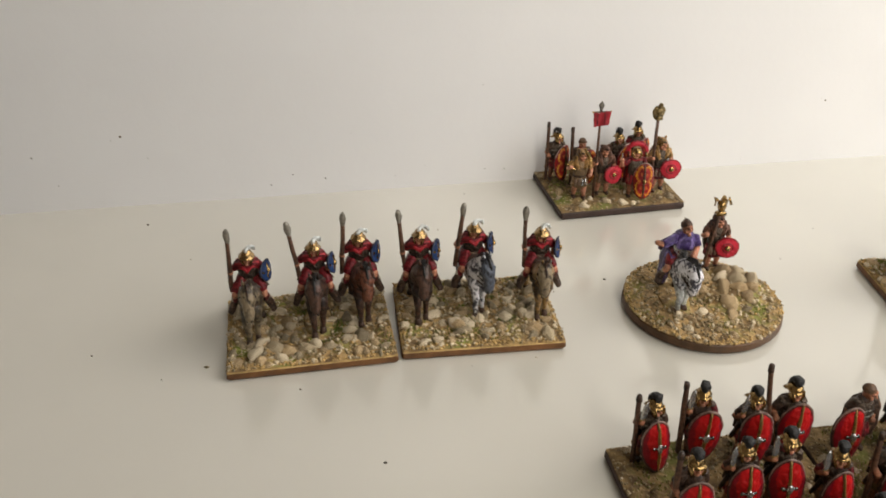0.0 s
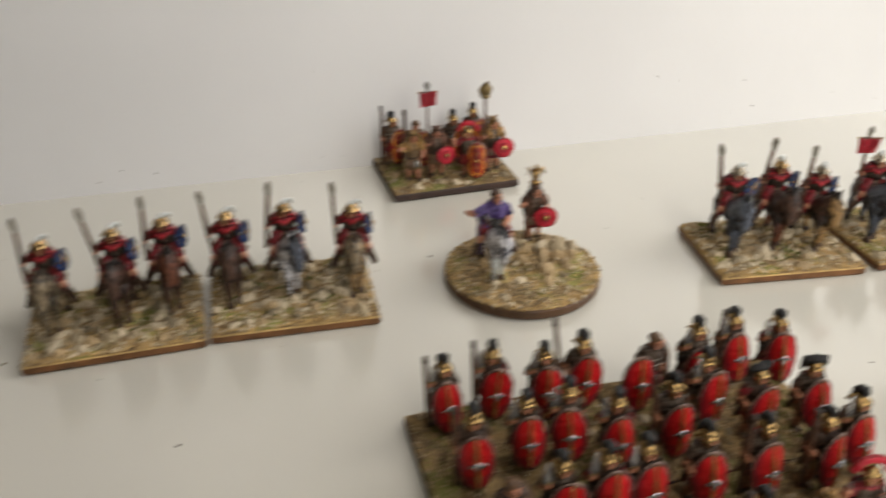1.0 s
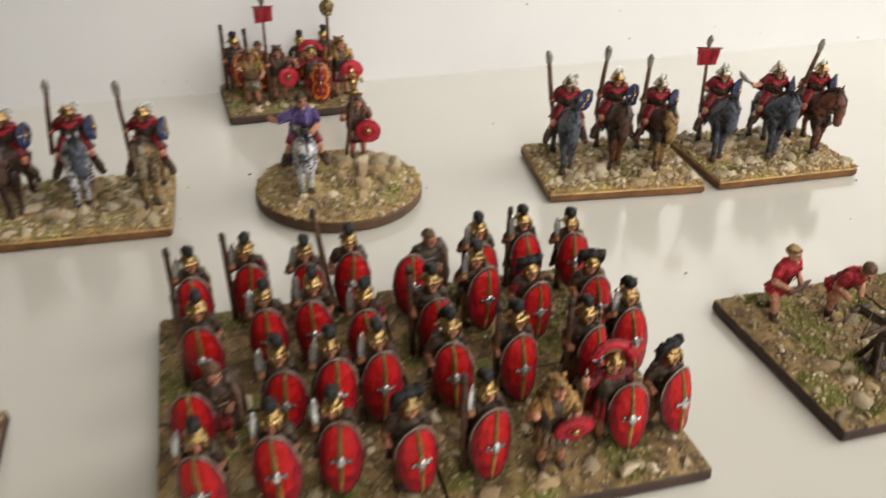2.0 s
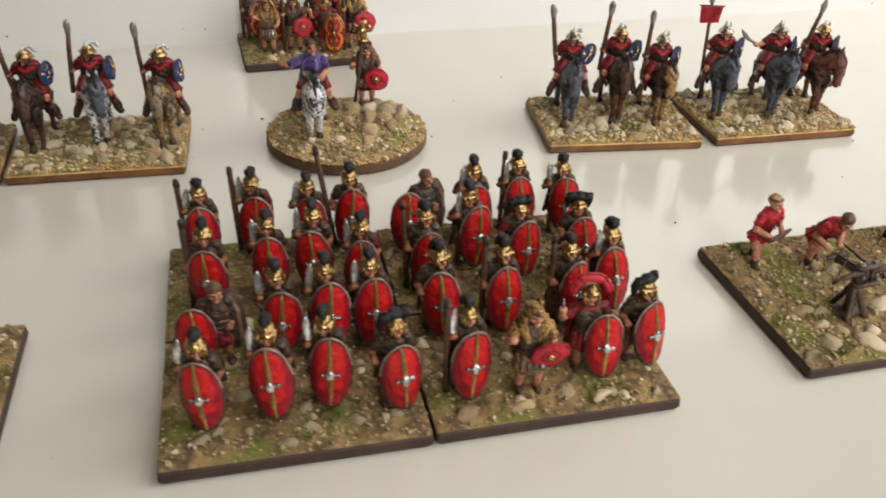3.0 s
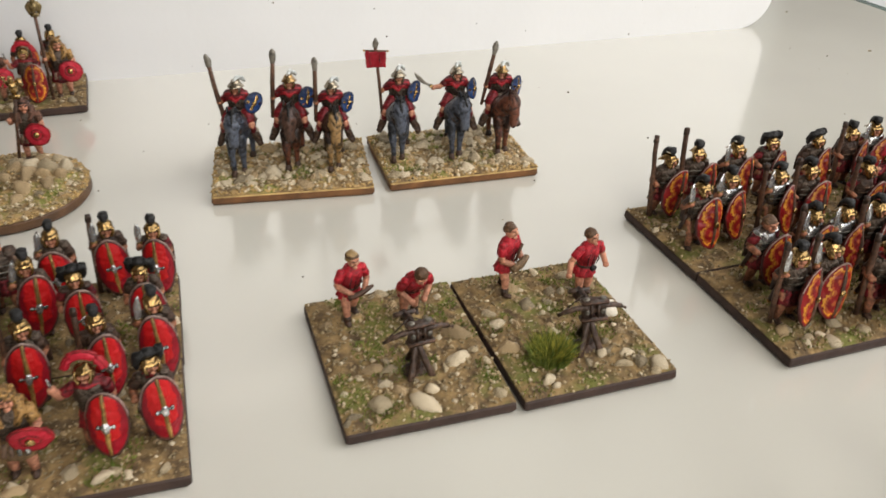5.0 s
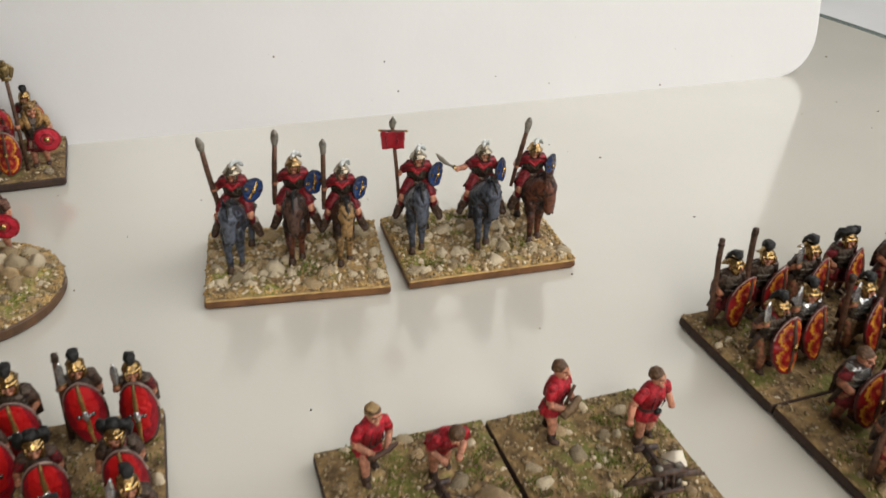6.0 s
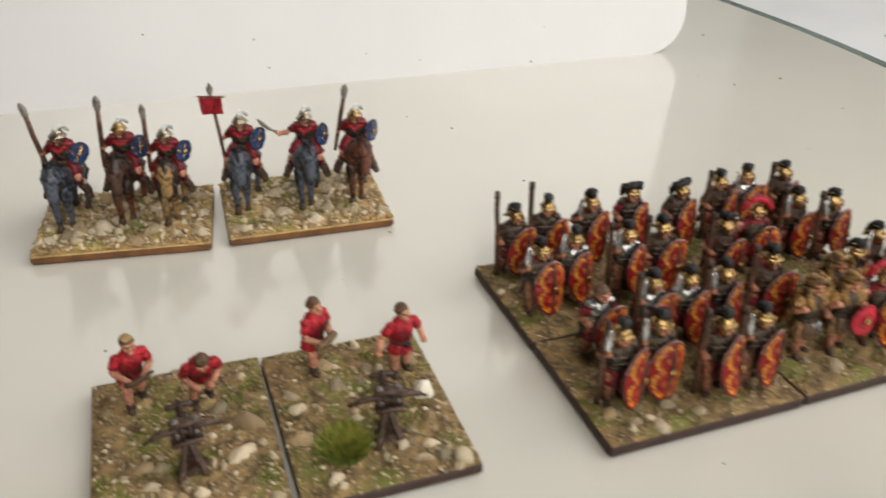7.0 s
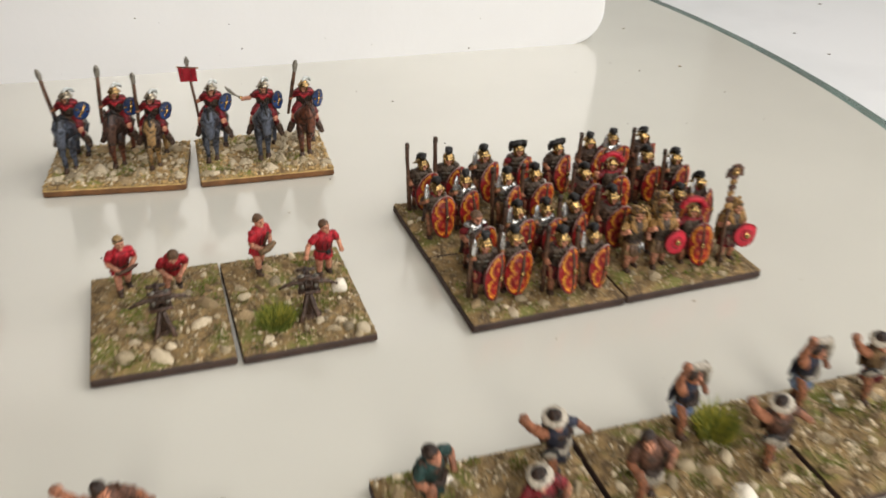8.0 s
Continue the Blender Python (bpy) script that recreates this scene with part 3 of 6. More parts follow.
def centurion(rng, pattern):
    s = Shape()
    foot_blob(s)
    legs(s, FLESH_B, LEATHER, 0.8)
    trunk(s, MAIL, RED_D, 1.0, crest=RED_H)
    arm(s, -1, RED_D, FLESH, (-4.0, 0.0, 10.6), (-4.6, -1.2, 13.0))
    s.chain([(-4.6, -1.2, 13.0), (-4.9, -1.6, 15.4)], [0.3, 0.14], STEEL, 6)
    arm(s, 1, RED_D, FLESH, (3.0, 0.2, 9.6), (1.9, -1.6, 8.2))
    s.chain([(0, 1.3, 12.6), (0.2, 2.2, 9.0), (0.3, 2.4, 3.5)], [(1.9, 0.4), (2.4, 0.5), (2.7, 0.5)], RED_D, 20, side=(1, 0, 0), fold=0.07, folds=5, crest=RED_H)
    s.chain([(-1.9, 0.3, 12.2), (0, -0.9, 12.6), (1.9, 0.3, 12.2)], [0.75, 0.8, 0.75], RED_D, 16, fold=0.1, folds=4, crest=RED_H)
    s.push(rz(-12))
    face(s)
    helmet(s, "red")
    s.pop()
    oval_shield(s, mv(1.9, -2.7, 6.6) @ rz(-8) @ rx(-8), pattern, 3.1, 5.8)
    return s.mesh("officer_figurine", 0.13)


def beast_hood(s, fur):
    """An animal's head worn as a hood, muzzle over the brow, paws crossed on the chest, pelt down the back."""
    s.ball((0, 0.3, 15.0), (1.5, 1.65, 1.45), fur, 12, 7, -25, 90)
    s.ball((0, -0.95, 15.95), (0.8, 0.95, 0.55), fur, 9, 6)
    s.ball((0, -1.75, 15.8), (0.3, 0.25, 0.25), BLACK, 6, 4)
    for side in (-1, 1):
        s.ball((side * 1.05, 0.4, 16.35), 0.42, fur, 7, 5)
        s.chain([(side * 1.3, 0.1, 14.3), (side * 1.55, -0.7, 12.6), (side * 0.9, -1.6, 10.8)], [0.72, 0.75, 0.4], fur, 12, fold=0.12, folds=4)
        s.chain([(side * 2.1, 0.3, 12.5), (side * 2.7, 0.2, 11.3)], [1.0, 0.9], fur, 12, fold=0.12, folds=4)
    s.chain([(0, 0.9, 14.0), (0, 1.7, 11.5), (0, 2.0, 7.6), (0, 1.9, 5.0)], [(1.9, 0.8), (2.4, 0.7), (2.4, 0.6), (1.7, 0.3)], fur, 20, side=(1, 0, 0), fold=0.08, folds=5)


def eagle(s, x, y, z, metal, size=1.0, droop=True):
    """A bird with half-spread wings over a small block."""
    s.push(mv(x, y, z) @ Matrix.Diagonal((size, size, size, 1)))
    s.ball((0, 0, 0), (0.75, 0.7, 1.2), metal, 9, 6)
    s.chain([(0, -0.1, 0.8), (0, -0.4, 1.6), (0, -0.9, 1.6)], [0.45, 0.42, 0.15], metal, 7)
    for side in (-1, 1):
        tip = [(side * 0.4, 0.1, 0.9), (side * 0.85, 0.1, 0.0), (side * 0.8, 0.1, -1.5)] if droop else [(side * 0.5, 0.1, 0.5), (side * 1.05, 0.2, 1.2), (side * 1.3, -0.2, 0.2)]
        s.chain(tip, [(0.45, 0.3), (0.6, 0.28), (0.2, 0.15)], metal, 8)
    s.box((0, 0, -1.45), (1.5, 0.8, 0.6), metal)
    s.pop()


def standard_pole(s, x, y, top, head, lean=0.0):
    if head == "flag":
        s.chain([(x, y, 0.3), (x + lean, y + 0.2, top)], [0.42, 0.36], WOOD, 7)
        s.chain([(x + lean, y + 0.2, top - 0.4), (x + lean, y + 0.2, top + 1.3), (x + lean, y + 0.2, top + 2.6)], [0.35, (0.85, 0.4), 0.1], IRON, 8)
        s.chain([(x + lean - 2.7, y - 0.3, top - 0.6), (x + lean + 2.7, y - 0.3, top - 0.6)], [0.25, 0.25], WOOD, 6)
        rows, cols, vs, fs = 6, 8, [], []
        for face_y in (-0.62, -0.38):
            for i in range(rows + 1):
                for j in range(cols + 1):
                    u = j / cols - 0.5
                    vs.append((x + lean + 4.9 * u * (1 - 0.08 * i / rows), y + face_y + 0.25 * math.sin(u * 9 + i * 0.5), top - 0.6 - 4.4 * i / rows + 0.2 * math.sin(u * 7)))
        k = (rows + 1) * (cols + 1)
        for i in range(rows):
            for j in range(cols):
                a, b = i * (cols + 1) + j, (i + 1) * (cols + 1) + j
                fs += [(a, b, b + 1, a + 1), (k + a, k + a + 1, k + b + 1, k + b)]
        edge = [j for j in range(cols + 1)] + [i * (cols + 1) + cols for i in range(1, rows + 1)] + [rows * (cols + 1) + j for j in range(cols - 1, -1, -1)] + [i * (cols + 1) for i in range(rows - 1, 0, -1)]
        for p, q in zip(edge, edge[1:] + edge[:1]):
            fs.append((p, q, k + q, k + p))
        s.add(vs, fs, BANNER)
        for k in (-1.3, 0.9):
            s.chain([(x + lean + k, y - 0.75, top - 1.1), (x + lean + k * 1.1, y - 0.8, top - 2.8), (x + lean + k * 0.9, y - 0.7, top - 4.4)], [0.12, 0.22, 0.12], RED_D, 6)
        for k in (-2.7, 2.7):
            s.ball((x + lean + k, y - 0.3, top - 0.6), 0.35, GILT, 7, 5)
    elif head == "eagle":
        s.chain([(x, y, 0.3), (x + lean, y + 0.2, top)], [0.42, 0.4], WOOD, 7)
        eagle(s, x + lean, y + 0.2, top + 1.4, BRASS if lean > 0.5 else BRONZE, 1.55 if lean > 0.5 else 1.35, lean < 0.5)
    else:
        s.chain([(x, y, 0.3), (x + lean, y + 0.2, top)], [0.42, 0.4], WOOD, 7)
        for k in range(5):
            s.ball((x + lean, y - 0.1, top - 0.6 - 1.5 * k), (1.0, 0.6, 0.8), FURB if k % 2 else FUR, 9, 6)
        s.chain([(x + lean + 1.5 * math.sin(radians(a)), y, top + 1.7 + 1.5 * math.cos(radians(a))) for a in range(0, 361, 30)], [0.45] * 13, FURB, 7)
        s.ball((x + lean, y, top + 1.8), (1.1, 0.5, 1.2), FUR, 9, 5)
        s.ball((x + lean, y - 0.5, top + 1.6), (0.55, 0.4, 0.55), BRASS, 7, 4)
        for side in (-1, 1):
            s.chain([(x + lean, y, top + 3.2), (x + lean + side * 1.5, y, top + 2.2), (x + lean + side * 2.2, y, top + 0.4)], [0.5, 0.55, 0.25], FURB, 7)


def bearer(rng, fur, head="", top=24.0, lean=0.0, shield=True, horn=False, body=None, tilt=-6.0):
    s = Shape()
    foot_blob(s)
    legs(s, FLESH, LEATHER, rng.uniform(-0.6, 0.6))
    trunk(s, body or MAIL, OCHRE if rng.random() < 0.6 else RED_D, 1.0)
    for k in (-1.4, -0.5, 0.4, 1.3):
        s.chain([(k, -1.5, 7.6), (k * 1.15, -2.0, 5.6)], [(0.32, 0.15), (0.36, 0.15)], STEEL if k > 0 else BROWN_H, 6)
    arm(s, -1, fur, FLESH, (-3.5, -0.2, 10.4), (-3.2, -1.8, 11.6))
    arm(s, 1, fur, FLESH, (3.2, -0.2, 9.8), (2.4, -1.8, 8.8))
    s.push(rz(rng.uniform(-20, 20)))
    face(s)
    s.pop()
    beast_hood(s, fur)
    if shield:
        round_shield(s, mv(2.2, -2.3 + 0.02 * tilt, 8.0 + 0.03 * tilt) @ rz(rng.uniform(-12, 12)) @ rx(tilt))
    if head:
        standard_pole(s, -3.2, -2.0, top, head, lean)
    if horn:
        s.chain([(-1.0 + 3.4 * math.cos(radians(a)), -0.8, 13.5 + 3.2 * math.sin(radians(a))) for a in range(-160, 61, 20)], [0.3 + 0.03 * k for k in range(12)], BRASS, 7)
        s.chain([(-1.0, -0.6, 10.3), (-1.0, -0.6, 16.7)], [0.25, 0.25], WOOD, 6)
    return s.mesh("standard_bearer_figurine", 0.15)


def crewman(rng, pose_kind, hair=None):
    """Crew of a bolt thrower: lunge, bend, carry or stand."""
    s = Shape()
    foot_blob(s)
    legs(s, FLESH, LEATHER, {"lunge": 1.5, "bend": 0.9, "carry": 1.2, "stand": 0.5}[pose_kind], 1.35)
    for side in (-1, 1):
        y = {"lunge": 1.5, "bend": 0.9, "carry": 1.2, "stand": 0.5}[pose_kind] * side
        s.chain([(side * 1.4, y * 0.95, 2.0), (side * 1.45, y + 0.1, 0.9)], [0.8, 0.8], LEATHER, 8)
    s.push(mv(0, 0, 6.6) @ rx({"bend": 40, "lunge": 14, "carry": 8, "stand": 9}[pose_kind]) @ mv(0, 0, -6.6))
    trunk(s, RED_C, RED_C, 1.0, 5.9)
    s.chain([(0, 0.2, 8.8), (0, 0.0, 11.0), (0, 0, 12.6)], [(2.0, 1.6), (2.4, 1.8), (1.9, 1.5)], RED_C, 24, fold=0.08, folds=6)
    # dark red strips painted in as the shade of the tunic's folds
    for k in (-1.1, 0.2, 1.3):
        s.chain([(k * 0.7, -1.5, 11.6), (k, -1.72, 10.2), (k * 0.8, -1.6, 8.9)], [0.1, 0.16, 0.1], RED_D, 5)
    if pose_kind == "stand":
        arm(s, -1, RED_C, FLESH, (-4.0, -0.2, 9.9), (-5.0, -1.6, 7.6))
        arm(s, 1, RED_C, FLESH, (3.7, 0.2, 9.6), (4.2, -1.2, 7.4))
        s.ball((0.6, -1.7, 8.0), (0.8, 0.5, 0.7), BLACK, 8, 5)
    elif pose_kind == "carry":
        arm(s, -1, RED_C, FLESH, (-3.0, -0.6, 9.2), (-0.9, -3.0, 8.2))
        arm(s, 1, RED_C, FLESH, (3.0, -0.6, 9.4), (0.9, -3.2, 8.4))
        s.chain([(-2.4, -3.0, 7.9), (-0.4, -3.4, 8.5), (1.9, -3.4, 9.4)], [0.6, 0.85, 0.6], OCHRE, 9)
        s.chain([(-0.6, -2.4, 9.0), (0.4, -2.5, 12.6)], [0.3, 0.3], WOOD, 6)
    else:
        arm(s, -1, RED_C, FLESH, (-3.1, -0.5, 9.4), (-1.0, -3.2, 8.7))
        arm(s, 1, RED_C, FLESH, (3.1, -0.5, 9.6), (1.2, -3.3, 9.4))
        if pose_kind == "lunge":
            s.chain([(-2.0, -3.3, 8.4), (0.4, -3.6, 9.2), (2.8, -3.6, 10.2)], [0.5, 0.6, 0.3], WOOD, 7)
    s.push(mv(0, 0, 13) @ rx(-10 if pose_kind != "bend" else 8) @ rz(rng.uniform(-14, 14)) @ mv(0, 0, -13))
    face(s, True)
    s.ball((0, 0.2, 15.0), (1.24, 1.36, 1.3), hair or HAIR_B, 14, 7, -20, 90)
    if hair:
        s.chain([(0, 0.1, 15.35), (0, 0.1, 15.6)], [(1.26, 1.38), (1.22, 1.34)], HAIR_B, 12)
    s.pop()
    s.chain([(0, 0, 12.3), (0, 0, 13.3)], [(1.8, 1.5), (1.0, 0.95)], RED_C, 10)
    s.pop()
    return s.mesh("crew_figurine", 0.13)


def slinger(rng, tunic, kilt, cap, raised):
    """A slinger. raised: True, arm flung out to the side; False, sling swung over the head; None, arm held low."""
    s = Shape()
    foot_blob(s)
    legs(s, FLESH_B, LEATHER, 1.3)
    s.push(mv(0, 0, 6.6) @ rx(8) @ ry(-14) @ mv(0, 0, -6.6))
    trunk(s, tunic, kilt, 0.9)
    hand = {True: (-5.2, 0.8, 16.8), False: (-2.3, 0.2, 18.0), None: (-2.4, -2.2, 9.0)}[raised]
    elbow = {True: (-4.1, 0.8, 13.9), False: (-3.6, 0.5, 15.0), None: (-3.3, 0.0, 9.6)}[raised]
    arm(s, -1, FLESH_B if raised is not None else tunic, FLESH_B, elbow, hand)
    s.chain([elbow, hand], [0.85, 0.6], FLESH_B, 9)
    s.ball(hand, (0.95, 0.85, 1.0), FLESH_B, 9, 6)
    arm(s, 1, tunic, FLESH_B, (3.9, -0.3, 10.4), (5.0, -1.6, 9.4) if raised else (2.4, -2.3, 9.4))
    s.push(mv(-0.3, -0.3, -0.3) @ rz(rng.uniform(-20, 20)))
    face(s)
    s.ball((0, 0.2, 15.0), (1.24, 1.36, 1.3), HAIR, 12, 6, -14, 90)
    if cap == "band":
        s.chain([(0, 0.1, 15.1), (0, 0.1, 15.6)], [(1.36, 1.48), (1.3, 1.4)], CREAM, 14)
    elif cap == "hat":
        s.chain([(0, 0.1, 15.3), (0, 0.1, 15.6), (0, 0.1, 15.8)], [(2.1, 2.2), (1.9, 2.0), (1.3, 1.4)], CREAM, 18)
        s.ball((0, 0.1, 15.7), (1.25, 1.35, 0.9), HAIR, 12, 6, 0, 90)
    s.pop()
    if raised is False:
        s.chain([hand, (-0.2, -1.0, 17.3), (1.7, -1.2, 15.9), (2.9, -1.4, 13.6), (3.2, -1.6, 10.4)], [0.5, 0.75, 0.85, 0.75, 0.45], CREAM, 12, fold=0.12, folds=4)
    elif raised:
        s.chain([(-2.2, -1.4, 8.6), (-2.5, -1.9, 8.4)], [1.35, 1.2], CREAM, 14)
        s.chain([(-2.2, -1.4, 8.6), (-2.35, -1.7, 8.5)], [1.6, 1.6], BLACK, 14)
    s.chain([(-1.6, -1.2, 8.2), (0.2, -2.0, 7.6), (2.0, -1.2, 8.4)], [0.5, 0.6, 0.5], CREAM if rng.random() < 0.5 else LEATHER, 12, fold=0.12, folds=4)
    s.ball((2.5, 0.9, 8.0), (1.3, 1.2, 1.5), LEATHER, 9, 6)
    s.chain([(-2.0, 0.5, 12.9), (-0.2, -1.75, 11.2), (2.5, -0.6, 8.8)], [(0.55, 0.22)] * 3, LEATHER, 7)
    s.chain([(0, 1.2, 12.6), (0, 2.0, 10.0), (0.2, 2.1, 6.4)], [(1.9, 0.45), (2.2, 0.5), (2.0, 0.35)], tunic, 20, side=(1, 0, 0), fold=0.06, folds=5)
    s.pop()
    return s.mesh("skirmisher_figurine", 0.15)


# ---- mounted figures ----
def horse(s, coat, mane, legs_mat=None, turn=0.0, nod=0.0, dark_head=None):
    low = legs_mat or coat
    s.chain([(0, -6.2, 10.2), (0, -5.2, 10.0), (0, -3.0, 10.0), (0, 1.0, 9.8), (0, 4.0, 10.2), (0, 5.8, 10.0), (0, 6.6, 9.4)], [(1.2, 1.8), (2.25, 2.9), (2.8, 3.2), (3.0, 3.1), (3.0, 3.0), (2.1, 2.3), (0.8, 1.0)], coat, 14, side=(1, 0, 0))
    for side in (-1, 1):
        s.ball((side * 1.15, -5.2, 8.6), (1.35, 1.6, 2.2), coat, 10, 7)
        fy = -5.2 + side * 0.9
        s.chain([(side * 1.25, -4.8, 8.6), (side * 1.1, fy - 0.3, 5.4), (side * 1.05, fy - 0.1, 4.7), (side * 1.0, fy + 0.2, 1.5)], [1.35, 0.85, 0.75, 0.58], low, 9)
        s.chain([(side * 1.0, fy + 0.2, 1.6), (side * 1.0, fy - 0.2, 0.2)], [0.6, 0.85], LEATHER, 8)
        by = 4.6 - side * 0.7
        s.chain([(side * 1.6, 4.2, 9.6), (side * 1.7, by - 0.6, 6.2), (side * 1.7, by + 0.9, 4.4), (side * 1.7, by + 0.5, 1.3)], [1.8, 1.0, 0.75, 0.58], low, 8)
        s.chain([(side * 1.7, by + 0.4, 1.4), (side * 1.7, by + 0.1, 0.2)], [0.7, 0.95], LEATHER, 7)
    s.chain([(0, 6.2, 11.2), (0, 7.6, 9.6), (0, 7.8, 5.6), (0, 7.5, 3.2)], [0.7, 1.1, 1.0, 0.3], mane, 8)
    s.push(mv(0, -4.4, 11) @ rz(turn) @ rx(nod) @ mv(0, 4.4, -11))
    s.chain([(0, -3.4, 10.4), (0, -5.2, 12.6), (0, -6.7, 14.9), (0, -7.3, 16.2)], [(2.8, 2.8), (2.5, 2.5), (2.0, 2.1), (1.35, 1.4)], coat, 12, side=(1, 0, 0))
    for k in (-1, 1):
        s.chain([(k * 1.9, -4.2, 11.6), (k * 1.75, -6.0, 13.4), (k * 1.2, -7.0, 15.2)], [0.55, 0.7, 0.4], coat, 7)
        s.ball((k * 1.25, -8.1, 14.2), (0.6, 0.9, 1.1), dark_head or coat, 8, 6)
    s.chain([(0, -6.6, 16.4), (0, -8.0, 15.0), (0, -9.0, 12.4), (0, -9.3, 10.4), (0, -9.2, 9.4)], [(1.35, 1.1), (1.75, 1.6), (1.3, 1.3), (1.2, 1.15), (0.8, 0.75)], dark_head or coat, 10, side=(1, 0, 0))
    for side in (-1, 1):
        s.chain([(side * 0.75, -6.8, 16.9), (side * 0.95, -6.9, 18.4)], [0.5, 0.12], coat, 6)
        s.ball((side * 1.65, -8.2, 14.9), (0.3, 0.3, 0.3), BLACK, 6, 4)
        s.chain([(side * 1.2, -8.3, 15.0), (side * 1.15, -9.2, 12.3)], [0.16, 0.16], LEATHER, 5)
        s.chain([(side * 1.0, -9.3, 12.0), (side * 2.2, -5.2, 12.4)], [0.16, 0.16], LEATHER, 5)
    s.chain([(-1.15, -9.0, 12.4), (0, -10.1, 12.4), (1.15, -9.0, 12.4)], [0.16, 0.18, 0.16], LEATHER, 5)
    s.chain([(0.2, -7.6, 17.1), (0.3, -6.2, 16.6), (0.6, -4.4, 14.8), (0.5, -2.8, 13.2)], [(0.5, 0.5), (0.8, 0.9), (0.95, 1.1), (0.6, 0.6)], mane, 20, side=(1, 0, 0), fold=0.16, folds=5)
    s.chain([(0, -7.4, 17.0), (0.1, -8.9, 15.6), (0.1, -9.6, 13.9)], [0.4, 0.55, 0.15], mane, 12, fold=0.16, folds=4)
    s.chain([(-1.5, -7.2, 16.0), (0, -8.9, 15.5), (1.5, -7.2, 16.0)], [0.17, 0.19, 0.17], LEATHER, 5)
    for k in (-1, 1):
        s.ball((k * 0.5, -10.2, 10.0), (0.25, 0.2, 0.3), BLACK, 6, 4)
    s.pop()
    s.chain([(-2.7, -4.2, 11.2), (0, -7.9, 9.8), (2.7, -4.2, 11.2)], [0.22, 0.25, 0.22], LEATHER, 6)
    s.chain([(0, -1.9, 11.2), (0, 0.2, 11.6), (0, 2.6, 11.2)], [(3.1, 2.0), (3.2, 1.8), (3.1, 2.0)], LEATHER, 12, side=(1, 0, 0))


def rider_legs(s, thigh, shin):
    for side in (-1, 1):
        s.chain([(side * 1.3, 0.6, 13.2), (side * 2.4, -0.9, 12.3), (side * 3.1, -1.8, 11.2)], [1.45, 1.2, 1.0], thigh, 16, fold=0.08, folds=4)
        s.ball((side * 3.25, -2.0, 10.7), (0.85, 0.9, 0.9), FLESH, 9, 6)
        s.chain([(side * 3.25, -1.9, 10.6), (side * 3.6, -1.0, 8.6)], [0.8, 0.72], shin, 9)
        s.chain([(side * 3.5, -1.2, 9.1), (side * 3.7, -0.7, 8.9)], [0.95, 0.95], CREAM, 9)
        s.chain([(side * 3.55, -1.1, 8.8), (side * 4.3, -0.4, 6.8), (side * 5.0, -1.2, 5.6)], [0.95, 0.95, 0.7], LEATHER, 10)
        s.chain([(side * 3.9, -1.6, 8.6), (side * 4.5, -1.1, 7.0)], [0.25, 0.25], BROWN_H, 6)


